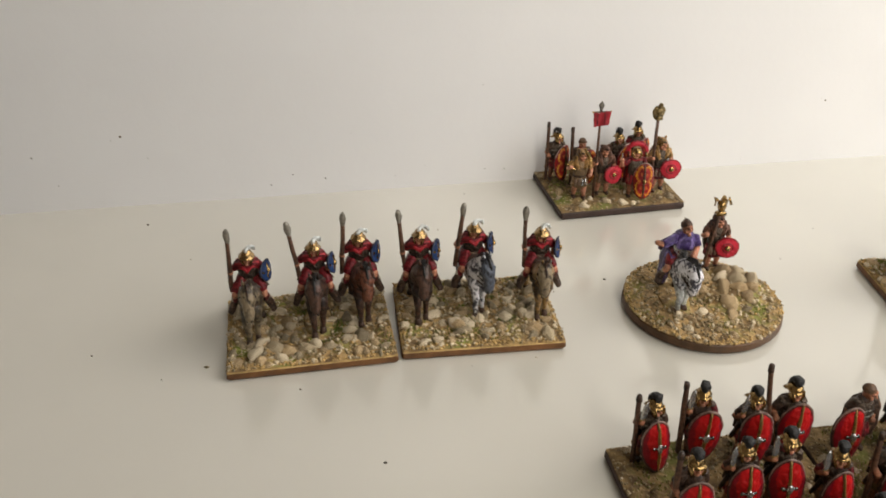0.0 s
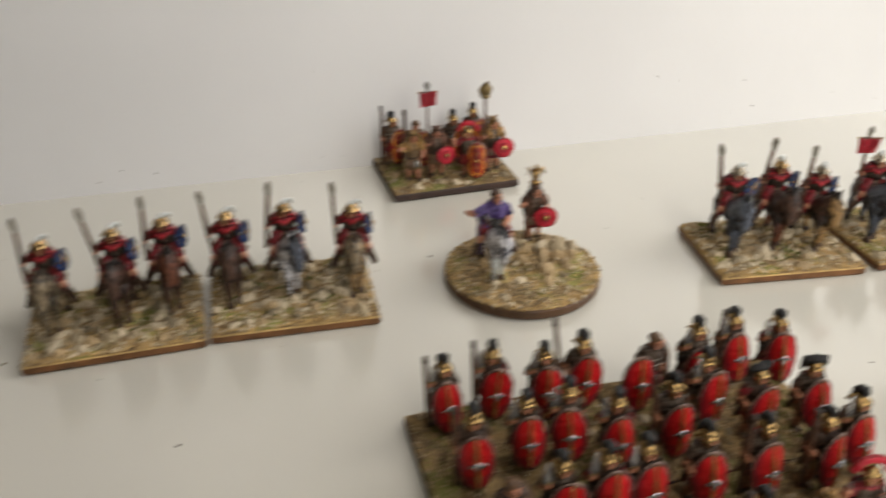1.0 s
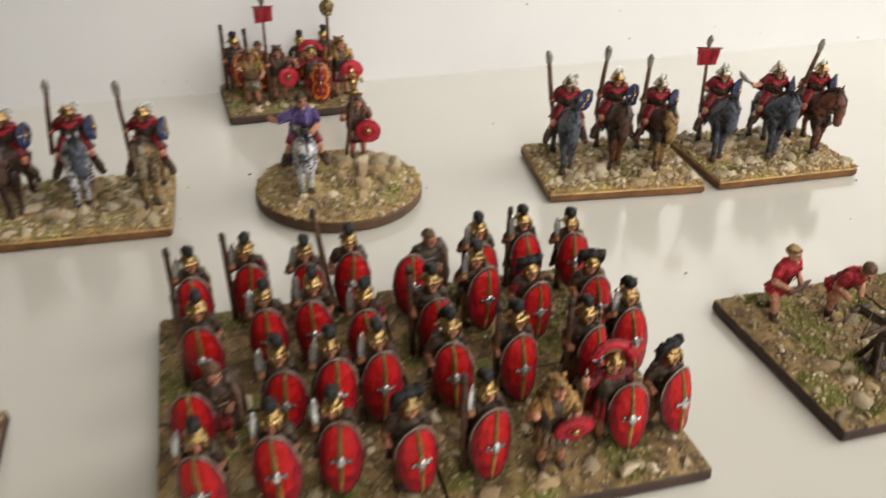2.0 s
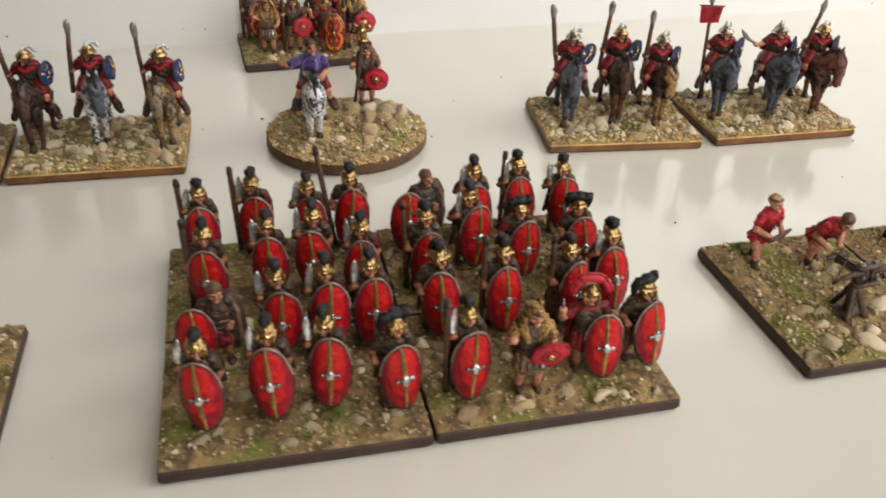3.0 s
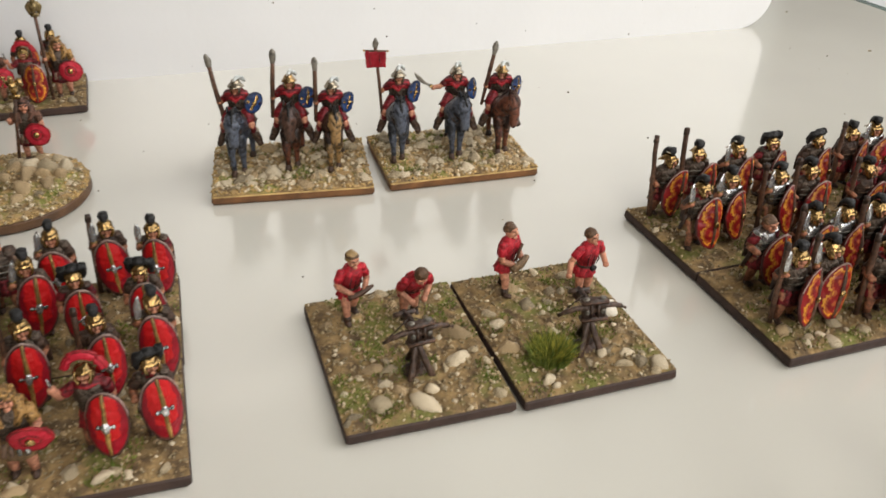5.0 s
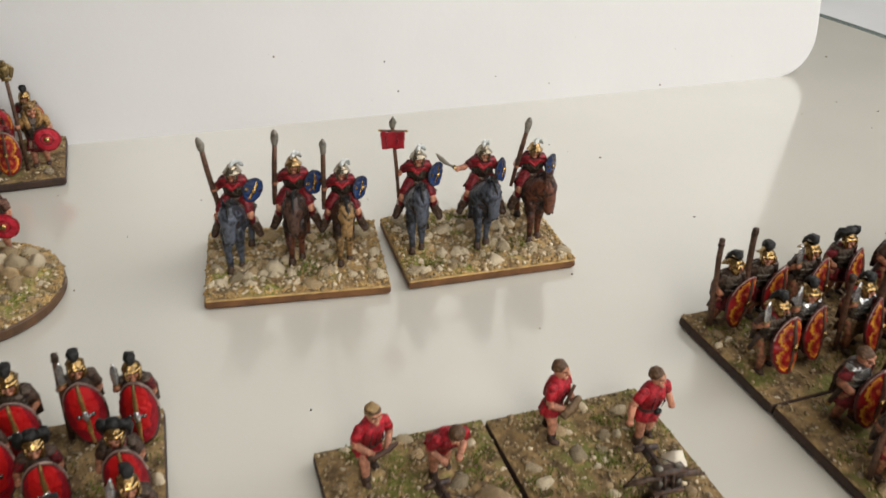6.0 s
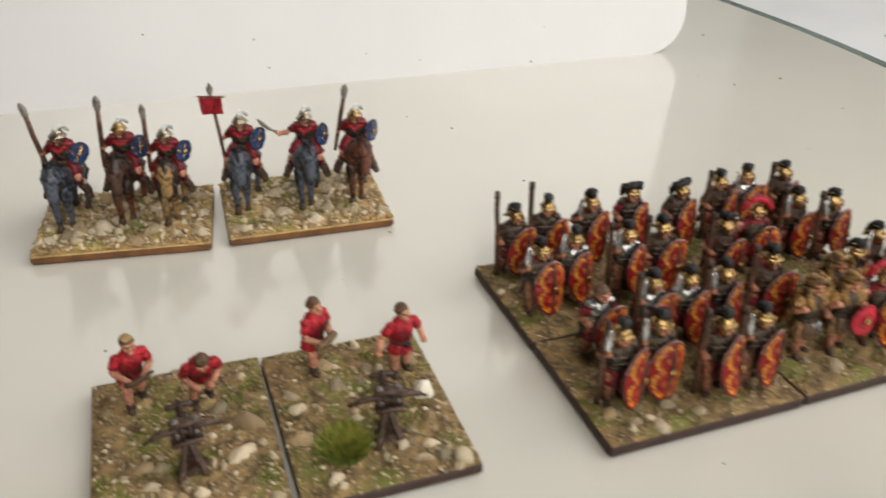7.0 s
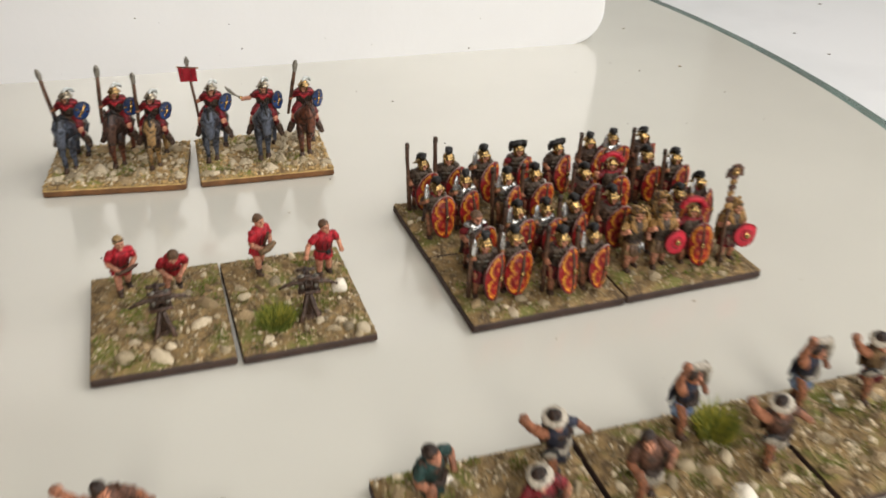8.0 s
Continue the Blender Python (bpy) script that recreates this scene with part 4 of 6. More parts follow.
def trooper(rng, coat, mane, legs_mat=None, lance=(-1.0, 24.0), weapon="lance", neck=0.0, out=34.0, dark_head=None, crest="white"):
    s = Shape()
    s.ball((0, 0, 0.0), (3.2, 6.5, 0.5), G_SAND, 12, 4)
    s.push(Matrix.Diagonal((0.9, 1, 1.02, 1)))
    horse(s, coat, mane, legs_mat, neck, rng.uniform(6, 14), dark_head)
    rider_legs(s, RED_D, RED_D)
    s.pop()
    s.push(mv(0, 1.0, 6.3) @ mv(0, 0, 7) @ rx(8) @ mv(0, 0, -7) @ Matrix.Diagonal((0.92, 1.0, 0.9, 1)))
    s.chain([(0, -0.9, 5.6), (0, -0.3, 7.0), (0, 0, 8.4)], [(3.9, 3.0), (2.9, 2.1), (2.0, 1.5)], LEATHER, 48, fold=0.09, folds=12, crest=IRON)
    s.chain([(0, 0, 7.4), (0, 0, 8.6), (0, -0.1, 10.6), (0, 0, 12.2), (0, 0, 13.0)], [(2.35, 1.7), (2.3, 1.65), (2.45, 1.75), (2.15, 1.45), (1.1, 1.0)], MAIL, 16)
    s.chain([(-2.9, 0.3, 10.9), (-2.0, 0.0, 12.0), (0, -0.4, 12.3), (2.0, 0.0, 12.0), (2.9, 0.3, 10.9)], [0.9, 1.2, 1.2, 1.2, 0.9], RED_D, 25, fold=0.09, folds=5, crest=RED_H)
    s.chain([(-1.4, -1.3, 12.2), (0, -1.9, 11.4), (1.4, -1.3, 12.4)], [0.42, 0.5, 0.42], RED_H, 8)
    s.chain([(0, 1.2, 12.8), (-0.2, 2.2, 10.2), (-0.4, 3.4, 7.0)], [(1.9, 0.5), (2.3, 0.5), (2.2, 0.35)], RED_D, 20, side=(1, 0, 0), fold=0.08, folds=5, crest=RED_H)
    s.chain([(0, 0, 8.2), (0, 0, 8.8)], [(2.42, 1.78), (2.38, 1.75)], BROWN_H, 14)
    s.chain([(-1.9, -0.6, 12.0), (0, -1.95, 10.2), (1.9, -1.0, 8.6)], [(0.35, 0.2)] * 3, LEATHER, 6)
    hand = (-3.9, -1.4, 10.8)
    if weapon != "sword":
        arm(s, -1, RED_D, FLESH_B, (-3.7, 0.5, 9.9), hand)
    arm(s, 1, RED_D, FLESH_B, (3.3, 0.0, 9.6), (3.0, -1.6, 9.2), 2.0)
    s.push(mv(0, -0.4, 12.8) @ rz(rng.uniform(-24, 16)) @ rx(rng.uniform(-8, 4)) @ Matrix.Diagonal((0.92, 0.92, 1.08, 1)) @ mv(0, 0, -13))
    face(s)
    helmet(s, crest, rng.choice((HELM, HELM, TINNED)))
    s.pop()
    s.push(mv(3.8, -1.0, 10.6) @ rz(out + rng.uniform(-12, 12)) @ ry(rng.uniform(4, 24)) @ rx(-10))
    s.disc_plate(2.05, 2.8, pat_blue, LEATHER, 0.3, 0.35, 10, 36)
    s.ball((0, -0.75, 0), (0.55, 0.4, 0.6), BRASS, 8, 5)
    for k in (-1, 1):
        s.chain([(0, -0.62, k * 0.5), (k * 0.25, -0.55, k * 1.3), (0, -0.4, k * 2.2)], [(0.3, 0.15), (0.42, 0.15), (0.12, 0.1)], BRASS, 6)
    s.pop()
    lean, top = lance
    if weapon == "lance":
        p = Vector(hand)
        d = Vector((lean, 0.9, top - p.z)).normalized()
        tip = p + d * ((top - p.z) / d.z)
        low = p - d * 5.4
        s.chain([low, p, tip - d * 3.0], [0.46, 0.53, 0.48], WOOD, 8)
        s.chain([tip - d * 3.6, tip - d * 3.0, tip - d * 1.7, tip - d * 0.6, tip], [0.52, (0.62, 0.55), (0.76, 0.55), (0.64, 0.5), (0.3, 0.25)], IRON, 9)
    elif weapon == "sword":
        arm(s, -1, RED_D, FLESH, (-4.0, -0.8, 11.0), (-5.6, -2.0, 11.4))
        s.chain([(-5.6, -2.0, 11.4), (-6.4, -2.1, 11.9)], [0.42, 0.5], BRASS, 8)
        s.chain([(-6.4, -2.1, 11.9), (-7.8, -2.2, 13.0), (-9.0, -2.3, 14.2), (-10.2, -2.3, 15.8)], [(0.3, 0.3), (0.48, 0.3), (0.7, 0.32), (0.2, 0.2)], IRON, 9)
    else:
        standard_pole(s, -3.9, -1.6, top - 2.0, "flag", lean)
    s.pop()
    return s.mesh("cavalry_figurine", 0.15)


def general(rng):
    s = Shape()
    s.ball((0, 0, 0.0), (3.2, 6.5, 0.5), G_SAND, 12, 4)
    s.push(Matrix.Diagonal((0.86, 1, 0.88, 1)))
    horse(s, H_DAPPLE, BLACK, WHITE, 6.0, 20.0, H_DAPPLE)
    rider_legs(s, RED_D, FLESH)
    s.chain([(0, 2.0, 16.5), (0, 4.0, 13.5), (0, 6.4, 11.6), (0, 7.6, 9.0)], [(2.4, 0.8), (3.1, 0.8), (3.3, 0.7), (2.6, 0.4)], PURPLE, 24, side=(1, 0, 0), fold=0.08, folds=6, crest=PURPLE_H)
    s.chain([(-2.4, 0.6, 13.5), (-3.2, 0.8, 9.6), (-3.5, 1.0, 5.4)], [(0.8, 2.6), (0.8, 2.9), (0.6, 2.4)], PURPLE, 24, side=(1, 0, 0), fold=0.08, folds=6, crest=PURPLE_H)
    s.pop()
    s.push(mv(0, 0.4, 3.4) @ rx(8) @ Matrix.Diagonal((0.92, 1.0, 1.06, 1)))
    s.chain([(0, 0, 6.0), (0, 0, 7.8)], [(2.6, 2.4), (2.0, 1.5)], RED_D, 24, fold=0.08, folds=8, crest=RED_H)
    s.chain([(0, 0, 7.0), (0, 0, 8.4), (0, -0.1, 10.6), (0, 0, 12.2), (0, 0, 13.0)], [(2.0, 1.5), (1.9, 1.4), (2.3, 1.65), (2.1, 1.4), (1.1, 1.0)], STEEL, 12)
    s.chain([(-0.2, 0.3, 10.8), (0, 0.2, 12.4), (0.1, 0.1, 13.2)], [(2.9, 2.3), (2.6, 1.9), (1.5, 1.5)], PURPLE, 24, fold=0.08, folds=6, crest=PURPLE_H)
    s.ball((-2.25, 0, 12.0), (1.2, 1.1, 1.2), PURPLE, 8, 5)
    s.chain([(-2.25, 0, 12.0), (-3.9, -0.6, 11.6), (-5.0, -1.0, 11.4)], [1.1, 1.0, 0.8], PURPLE, 16, fold=0.1, folds=4, crest=PURPLE_H)
    s.chain([(-4.8, -1.0, 11.4), (-6.2, -1.4, 12.0)], [0.6, 0.5], FLESH_B, 8)
    s.ball((-6.5, -1.5, 12.2), (0.75, 0.6, 0.6), FLESH_B, 8, 5)
    arm(s, 1, PURPLE, FLESH, (3.0, -0.2, 9.8), (1.6, -2.6, 9.4))
    s.push(mv(0, 0, 13) @ rz(14) @ rx(-14) @ Matrix.Diagonal((0.98, 0.98, 0.98, 1)) @ mv(0, 0, -13))
    face(s)
    s.ball((0, 0.2, 15.05), (1.22, 1.34, 1.25), HAIR, 12, 6, -12, 90)
    s.pop()
    s.pop()
    return s.mesh("general_figurine", 0.18)


# ---- the room, the table and the panel ----
def flat_mesh(name, verts, faces, material, smooth=False):
    me = bpy.data.meshes.new(name)
    me.from_pydata(verts, [], faces)
    me.materials.append(material)
    me.polygons.foreach_set("use_smooth", [smooth] * len(me.polygons))
    return me


def block(name, lo, hi, material, bevel=0.0):
    bm = bmesh.new()
    bmesh.ops.create_cube(bm, size=1)
    for v in bm.verts:
        v.co = [a + (b - a) * (c + 0.5) for a, b, c in zip(lo, hi, v.co)]
    if bevel:
        bmesh.ops.bevel(bm, geom=bm.edges[:], offset=bevel, segments=2, affect="EDGES")
    me = bpy.data.meshes.new(name)
    bm.to_mesh(me)
    bm.free()
    me.materials.append(material)
    return me


def structure(name, data, label):
    return tagged(new(name, data), label, kind="structure")


X0, X1, Y0, Y1, Z0, Z1, T = -0.23, 0.72, -0.90, 1.1, -0.75, 1.75, 0.12
structure("room_floor", block("room_floor", (X0 - T, Y0 - T, Z0 - 0.1), (X1 + T, Y1 + T, Z0), CARPET), "plain brown floor of the room")
structure("ceiling", block("ceiling", (X0 - T, Y0 - T, Z1), (X1 + T, Y1 + T, Z1 + 0.1), CEILING), "plain white painted ceiling")
# unseen wall, placed close and painted dark so less light bounces onto the panel
structure("wall_west", block("wall_west", (X0 - T, Y0 - T, Z0), (X0, Y1 + T, Z1), WEST), "unseen dull brown side wall, kept dark to dim the left")
structure("wall_north", block("wall_north", (X0, Y1, Z0), (X1, Y1 + T, Z1), FARWALL), "plain pale grey painted room wall")


def wall_with_opening(name, axis, at, lo, hi, a0, a1, z0, z1):
    """A wall across x or y with one window opening through it, made of four blocks in one mesh."""
    bm = bmesh.new()
    for p0, p1, q0, q1 in ((lo, a0, Z0, Z1), (a1, hi, Z0, Z1), (a0, a1, Z0, z0), (a0, a1, z1, Z1)):
        made = bmesh.ops.create_cube(bm, size=1)["verts"]
        for v in made:
            along, thick, up = v.co.x + 0.5, v.co.y + 0.5, v.co.z + 0.5
            s, d, z = p0 + (p1 - p0) * along, at + T * thick, q0 + (q1 - q0) * up
            v.co = (d, s, z) if axis == "x" else (s, d, z)
    bmesh.ops.recalc_face_normals(bm, faces=bm.faces[:])
    me = bpy.data.meshes.new(name)
    bm.to_mesh(me)
    bm.free()
    me.materials.append(ROOM)
    return structure(name, me, "plain painted room wall with a window opening")


wall_with_opening("wall_east", "x", X1, Y0 - T, Y1 + T, -0.52, 0.56, 0.12, 1.12)
# the south opening is unseen, added to hold the front lamp
wall_with_opening("wall_south", "y", Y0 - T, X0, X1, 0.09, 0.51, 0.18, 1.32)
# unseen block, added to keep the front lamp off the panel's left end
structure("light_blocker", block("light_blocker", (X0, -0.30, Z0), (0.135, -0.25, Z1), WEST), "unseen dull brown block that shades the panel's left end")

# table top, straight along the side wall and curved at the window, of white-backed glass, with its ground green edge
TC, TR, TT = (-0.102, 0.206), 0.505, 0.008
verts, faces, n = [], [], 256
ring = [(math.cos(2 * math.pi * i / n), math.sin(2 * math.pi * i / n)) for i in range(n)]
for r, z in ((TR - 0.0062, 0.0), (TR - 0.0004, -0.0004), (TR, -0.004), (TR - 0.001, -TT)):
    verts += [(max(TC[0] + r * c, X0 + 0.004), TC[1] + r * s, z) for c, s in ring]
edge_faces = [(k * n + i, (k + 1) * n + i, (k + 1) * n + (i + 1) % n, k * n + (i + 1) % n) for k in range(3) for i in range(n)]
table = tagged(new("table"), "curved table top of white-backed glass with a green ground edge", "table")
part("tabletop", flat_mesh("tabletop", verts[:n] + verts[3 * n :], [tuple(range(n)), tuple(range(2 * n - 1, n - 1, -1))], TABLE), table, "glossy greyish white glass, dusty")
part("glass_edge", flat_mesh("glass_edge", verts, edge_faces, GREEN_EDGE, True), table, "dark green glass edge")
pole = Shape()
pole.chain([(TC[0] * 1000, TC[1] * 1000, -750), (TC[0] * 1000, TC[1] * 1000, -735), (TC[0] * 1000, TC[1] * 1000, -720), (TC[0] * 1000, TC[1] * 1000, -60)], [260, 260, 45, 45], STEEL, 24)
part("pedestal", pole.mesh("pedestal"), table)

# the wide pale window ledge beyond the table's rim
structure("window_sill", block("window_sill", (0.10, -0.75, -0.036), (X1 - 0.002, 0.95, -0.016), LEDGE, 0.003), "wide pale grey painted window ledge")

# the upright white panel with rounded lower corner, leaning back a little
PANEL_ANG, LEAN_BACK = math.degrees(math.atan(0.2)), math.degrees(math.atan(0.15))
R, U0, U1, H, D = 15.0, -228.0, 325.5, 170.0, 26.0
outline = [(U0, 0.0)] + [(U1 - R + R * math.sin(radians(a)), R - R * math.cos(radians(a))) for a in range(0, 91, 9)]
outline += [(U1 - R + R * math.cos(radians(a)), H - R + R * math.sin(radians(a))) for a in range(0, 91, 9)] + [(U0, H)]
cx, cz = sum(p[0] for p in outline) / len(outline), sum(p[1] for p in outline) / len(outline)
k, pv, pf = len(outline), [], []
for inset, y in ((1.2, 0.0), (0.35, 0.35), (0.0, 1.2), (0.0, D)):
    for u, z in outline:
        curve = 1 if u > U1 - R else 0
        pv.append(((u - inset * curve) * MM, y * MM, (z + inset * (curve if z < R else -1 if z > H - R else 0)) * MM))
for j in range(3):
    pf += [(j * k + i, j * k + (i + 1) % k, (j + 1) * k + (i + 1) % k, (j + 1) * k + i) for i in range(k)]
pf += [tuple(range(k)), tuple(range(4 * k - 1, 3 * k - 1, -1))]
panel = structure("wall_panel", flat_mesh("wall_panel", pv, pf, PANEL), "upright glossy white panel with a rounded lower corner")
panel.matrix_world = mv(0, 0.259, -0.0003) @ rz(PANEL_ANG) @ rx(-LEAN_BACK)


# ---- scenic bases ----
def rock_mesh(seed):
    bm = bmesh.new()
    bmesh.ops.create_icosphere(bm, subdivisions=2, radius=1)
    rng = random.Random(seed)
    cuts = [(Vector((rng.uniform(-1, 1), rng.uniform(-1, 1), rng.uniform(-0.4, 1))).normalized(), rng.uniform(0.4, 0.72)) for _ in range(10)]
    off = Vector((seed * 3.1, seed * 1.7, 0))
    for v in bm.verts:
        p = v.co.copy()
        for d, h in cuts:
            over = p.dot(d) - h
            if over > 0:
                p -= d * over
        v.co = p * (1 + 0.07 * noise.noise(p * 3.1 + off))
    for f in bm.faces:
        f.smooth = True
    return bm


def rocks_for(material):
    out = []
    for seed in range(6):
        bm = rock_mesh(seed + 1)
        me = bpy.data.meshes.new("stone")
        bm.to_mesh(me)
        bm.free()
        me.materials.append(material)
        out.append(me)
    return out


ROCKS = {"grey": rocks_for(STONE), "tan": rocks_for(STONE_T), "pale": rocks_for(STONE_W), "white": rocks_for(STONE_B)}


class Base:
    """A miniature's scenic base: a board, its sanded ground, stones, grit and tufts. Millimetres, from its front left corner
    (or, when round, from its middle)."""

    def __init__(self, at, size, edge, ground, seed, label, group="", thick=2.2, rise=0.9, round_r=0.0):
        self.x, self.y, self.ang = at
        self.w, self.d = size
        self.seed, self.thick, self.rise, self.r = seed, thick, rise, round_r
        self.rng = random.Random(seed)
        self.ob = tagged(new("figure_base"), label, "figure base", group)
        self.ob.matrix_basis = mv(self.x * MM, self.y * MM, 0.0002) @ rz(self.ang)
        self.humps = []
        self.board(edge)
        self.ground_mat = ground

    def inside(self, u, v):
        """The distance from the rim."""
        if self.r:
            return self.r - math.hypot(u, v)
        return min(u, v, self.w - u, self.d - v)

    def height(self, u, v):
        e = max(0.0, min(1.0, self.inside(u, v) / 2.0))
        p = Vector((u * 0.22 + self.seed * 7.3, v * 0.22, self.seed * 1.3))
        z = self.rise * (0.55 + 0.6 * noise.noise(p) + 0.35 * noise.noise(p * 3.1)) + 0.22 * noise.noise(p * 9.0)
        for hu, hv, hr, hh in self.humps:
            q = math.hypot(u - hu, v - hv) / hr
            if q < 1:
                z += hh * (1 - q * q) ** 1.3
        return self.thick + 0.05 + e * max(z, 0.1)

    def board(self, edge):
        if self.r:
            out = [(self.r * math.cos(2 * math.pi * i / 96), self.r * math.sin(2 * math.pi * i / 96)) for i in range(96)]
        else:
            c, out = 0.5, []
            for sx, sy, a0 in ((0, 0, 180), (1, 0, 270), (1, 1, 0), (0, 1, 90)):
                for a in (a0, a0 + 45, a0 + 90):
                    out.append(((c if not sx else self.w - c) + c * math.cos(radians(a)), (c if not sy else self.d - c) + c * math.sin(radians(a))))
        mx, my = (0, 0) if self.r else (self.w / 2, self.d / 2)
        k, vs, fs = len(out), [], []
        for shrink, z in ((0.5, 0.0), (0.0, 0.6), (0.12, self.thick - 0.35), (0.5, self.thick)):
            for u, v in out:
                q = math.hypot(u - mx, v - my)
                vs.append(((u - (u - mx) / q * shrink) * MM, (v - (v - my) / q * shrink) * MM, z * MM))
        for j in range(3):
            fs += [(j * k + i, j * k + (i + 1) % k, (j + 1) * k + (i + 1) % k, (j + 1) * k + i) for i in range(k)]
        fs += [tuple(range(k))[::-1], tuple(range(3 * k, 4 * k))]
        me = flat_mesh("board", vs, fs, edge)
        if edge is EDGE_TAN:
            me.materials.append(OCHRE_SAND)
            for f in list(me.polygons)[2 * k : 3 * k]:
                f.material_index = 1
        part("board", me, self.ob, "painted board edge")

    def lay_ground(self, step=0.55):
        vs, fs = [], []
        if self.r:
            rings, seg = int(self.r / step), 110
            vs.append((0, 0, self.height(0, 0) * MM))
            for i in range(1, rings + 1):
                q = (self.r - 0.3) * i / rings
                for j in range(seg):
                    u, v = q * math.cos(2 * math.pi * j / seg), q * math.sin(2 * math.pi * j / seg)
                    vs.append((u * MM, v * MM, self.height(u, v) * MM))
            fs += [(0, 1 + j, 1 + (j + 1) % seg) for j in range(seg)]
            for i in range(rings - 1):
                fs += [(1 + i * seg + j, 1 + (i + 1) * seg + j, 1 + (i + 1) * seg + (j + 1) % seg, 1 + i * seg + (j + 1) % seg) for j in range(seg)]
        else:
            nu, nv = int(self.w / step), int(self.d / step)
            for j in range(nv + 1):
                for i in range(nu + 1):
                    u, v = 0.2 + (self.w - 0.4) * i / nu, 0.2 + (self.d - 0.4) * j / nv
                    vs.append((u * MM, v * MM, self.height(u, v) * MM))
            fs = [(j * (nu + 1) + i, j * (nu + 1) + i + 1, (j + 1) * (nu + 1) + i + 1, (j + 1) * (nu + 1) + i) for j in range(nv) for i in range(nu)]
        part("ground", flat_mesh("ground", vs, fs, self.ground_mat, True), self.ob, "sanded and flocked earth")
        return self

    def rim_spot(self):
        """A spot within a millimetre or so of the rim, mostly at the front."""
        while True:
            u, v = self.random_spot(0.25)
            if self.inside(u, v) < 1.5:
                return u, v

    def random_spot(self, margin=1.0):
        while True:
            u, v = (self.rng.uniform(-self.r, self.r), self.rng.uniform(-self.r, self.r)) if self.r else (self.rng.uniform(0, self.w), self.rng.uniform(0, self.d))
            if self.inside(u, v) > margin:
                return u, v

    def stone(self, u, v, size, kind="grey", flat=0.65, lift=0.0):
        rng = self.rng
        z = self.height(u, v) + size * flat * 0.1 + lift
        m = mv(u * MM, v * MM, z * MM) @ rz(rng.uniform(0, 360)) @ rx(rng.uniform(-18, 18)) @ Matrix.Diagonal((size * rng.uniform(0.9, 1.25) * MM, size * rng.uniform(0.75, 1.0) * MM, size * flat * MM, 1))
        part("stone", rng.choice(ROCKS[kind]), self.ob, at=m)

    def stones(self, count, lo=0.7, hi=1.9, kinds=("grey", "tan", "pale")):
        for _ in range(count):
            size = lo + (hi - lo) * self.rng.random() ** 1.5
            self.stone(*self.random_spot(size * 0.8), size, self.rng.choice(kinds), self.rng.uniform(0.5, 0.8))
        return self

    def grit(self, count, lo=0.18, hi=0.5, material=None, rim=False):
        rng, vs, fs = self.rng, [], []
        for _ in range(count):
            u, v = self.rim_spot() if rim else self.random_spot(0.3)
            s, z, k = rng.uniform(lo, hi), self.height(u, v), len(vs)
            for a, b, c in ((1, 0, 0), (-1, 0, 0), (0, 1, 0), (0, -1, 0), (0, 0, 1), (0, 0, -0.6)):
                vs.append(((u + s * (a + rng.uniform(-0.4, 0.4))) * MM, (v + s * (b + rng.uniform(-0.4, 0.4))) * MM, (z + 0.1 + s * (c + rng.uniform(-0.25, 0.25))) * MM))
            fs += [(k + a, k + b, k + c) for a, b, c in ((0, 2, 4), (2, 1, 4), (1, 3, 4), (3, 0, 4), (2, 0, 5), (1, 2, 5), (3, 1, 5), (0, 3, 5))]
        tagged(part("grit", flat_mesh("grit", vs, fs, material or GRIT, True), self.ob), kind="stuff")
        return self

    def blades(self, name, spots, material, label):
        """Grass: rows of (u, v, radius, count, length)."""
        rng, vs, fs = self.rng, [], []
        for cu, cv, rad, count, length in spots:
            for _ in range(count):
                a, q = rng.uniform(0, 2 * math.pi), rad * math.sqrt(rng.random())
                u, v = cu + q * math.cos(a), cv + q * math.sin(a)
                if self.inside(u, v) < 0.3:
                    continue
                z, l, w, k = self.height(u, v), length * rng.uniform(0.5, 1.1), rng.uniform(0.09, 0.17), len(vs)
                out, b = rng.uniform(0.1, 0.6) * l * (0.4 + q / max(rad, 0.1)), rng.uniform(0, 2 * math.pi)
                c, s = math.cos(a), math.sin(a)
                side = (math.cos(b) * w, math.sin(b) * w)
                for f, g in ((0.0, 1.0), (0.5, 0.8)):
                    for sg in (-1, 1):
                        vs.append(((u + c * out * f * f + sg * side[0] * g) * MM, (v + s * out * f * f + sg * side[1] * g) * MM, (z - 0.1 + l * f) * MM))
                vs.append(((u + c * out) * MM, (v + s * out) * MM, (z + l) * MM))
                fs += [(k, k + 1, k + 3, k + 2), (k + 2, k + 3, k + 4)]
        if vs:
            tagged(part(name, flat_mesh(name, vs, fs, material), self.ob, label), kind="stuff")
        return self

    def flock(self, patches, count=70):
        spots = [(*self.random_spot(1.5), self.rng.uniform(1.5, 3.5), count, 0.65) for _ in range(patches)]
        return self.blades("flock", spots, GRASS, "short green static grass")

    def stand(self, name, data, u, v, turn=0.0, size=1.0, label="", category="figurine", group="", sink=0.25, bulk=1.06):
        """A loose figure on this base: a thing of its own."""
        c, s = math.cos(radians(self.ang)), math.sin(radians(self.ang))
        ob = tagged(new(name, data), label, category, group)
        ob.matrix_basis = mv((self.x + u * c - v * s) * MM, (self.y + u * s + v * c) * MM, (self.height(u, v) - sink) * MM + 0.0002) @ rz(self.ang + turn) @ Matrix.Diagonal((size * bulk, size * bulk, size, 1))
        return ob


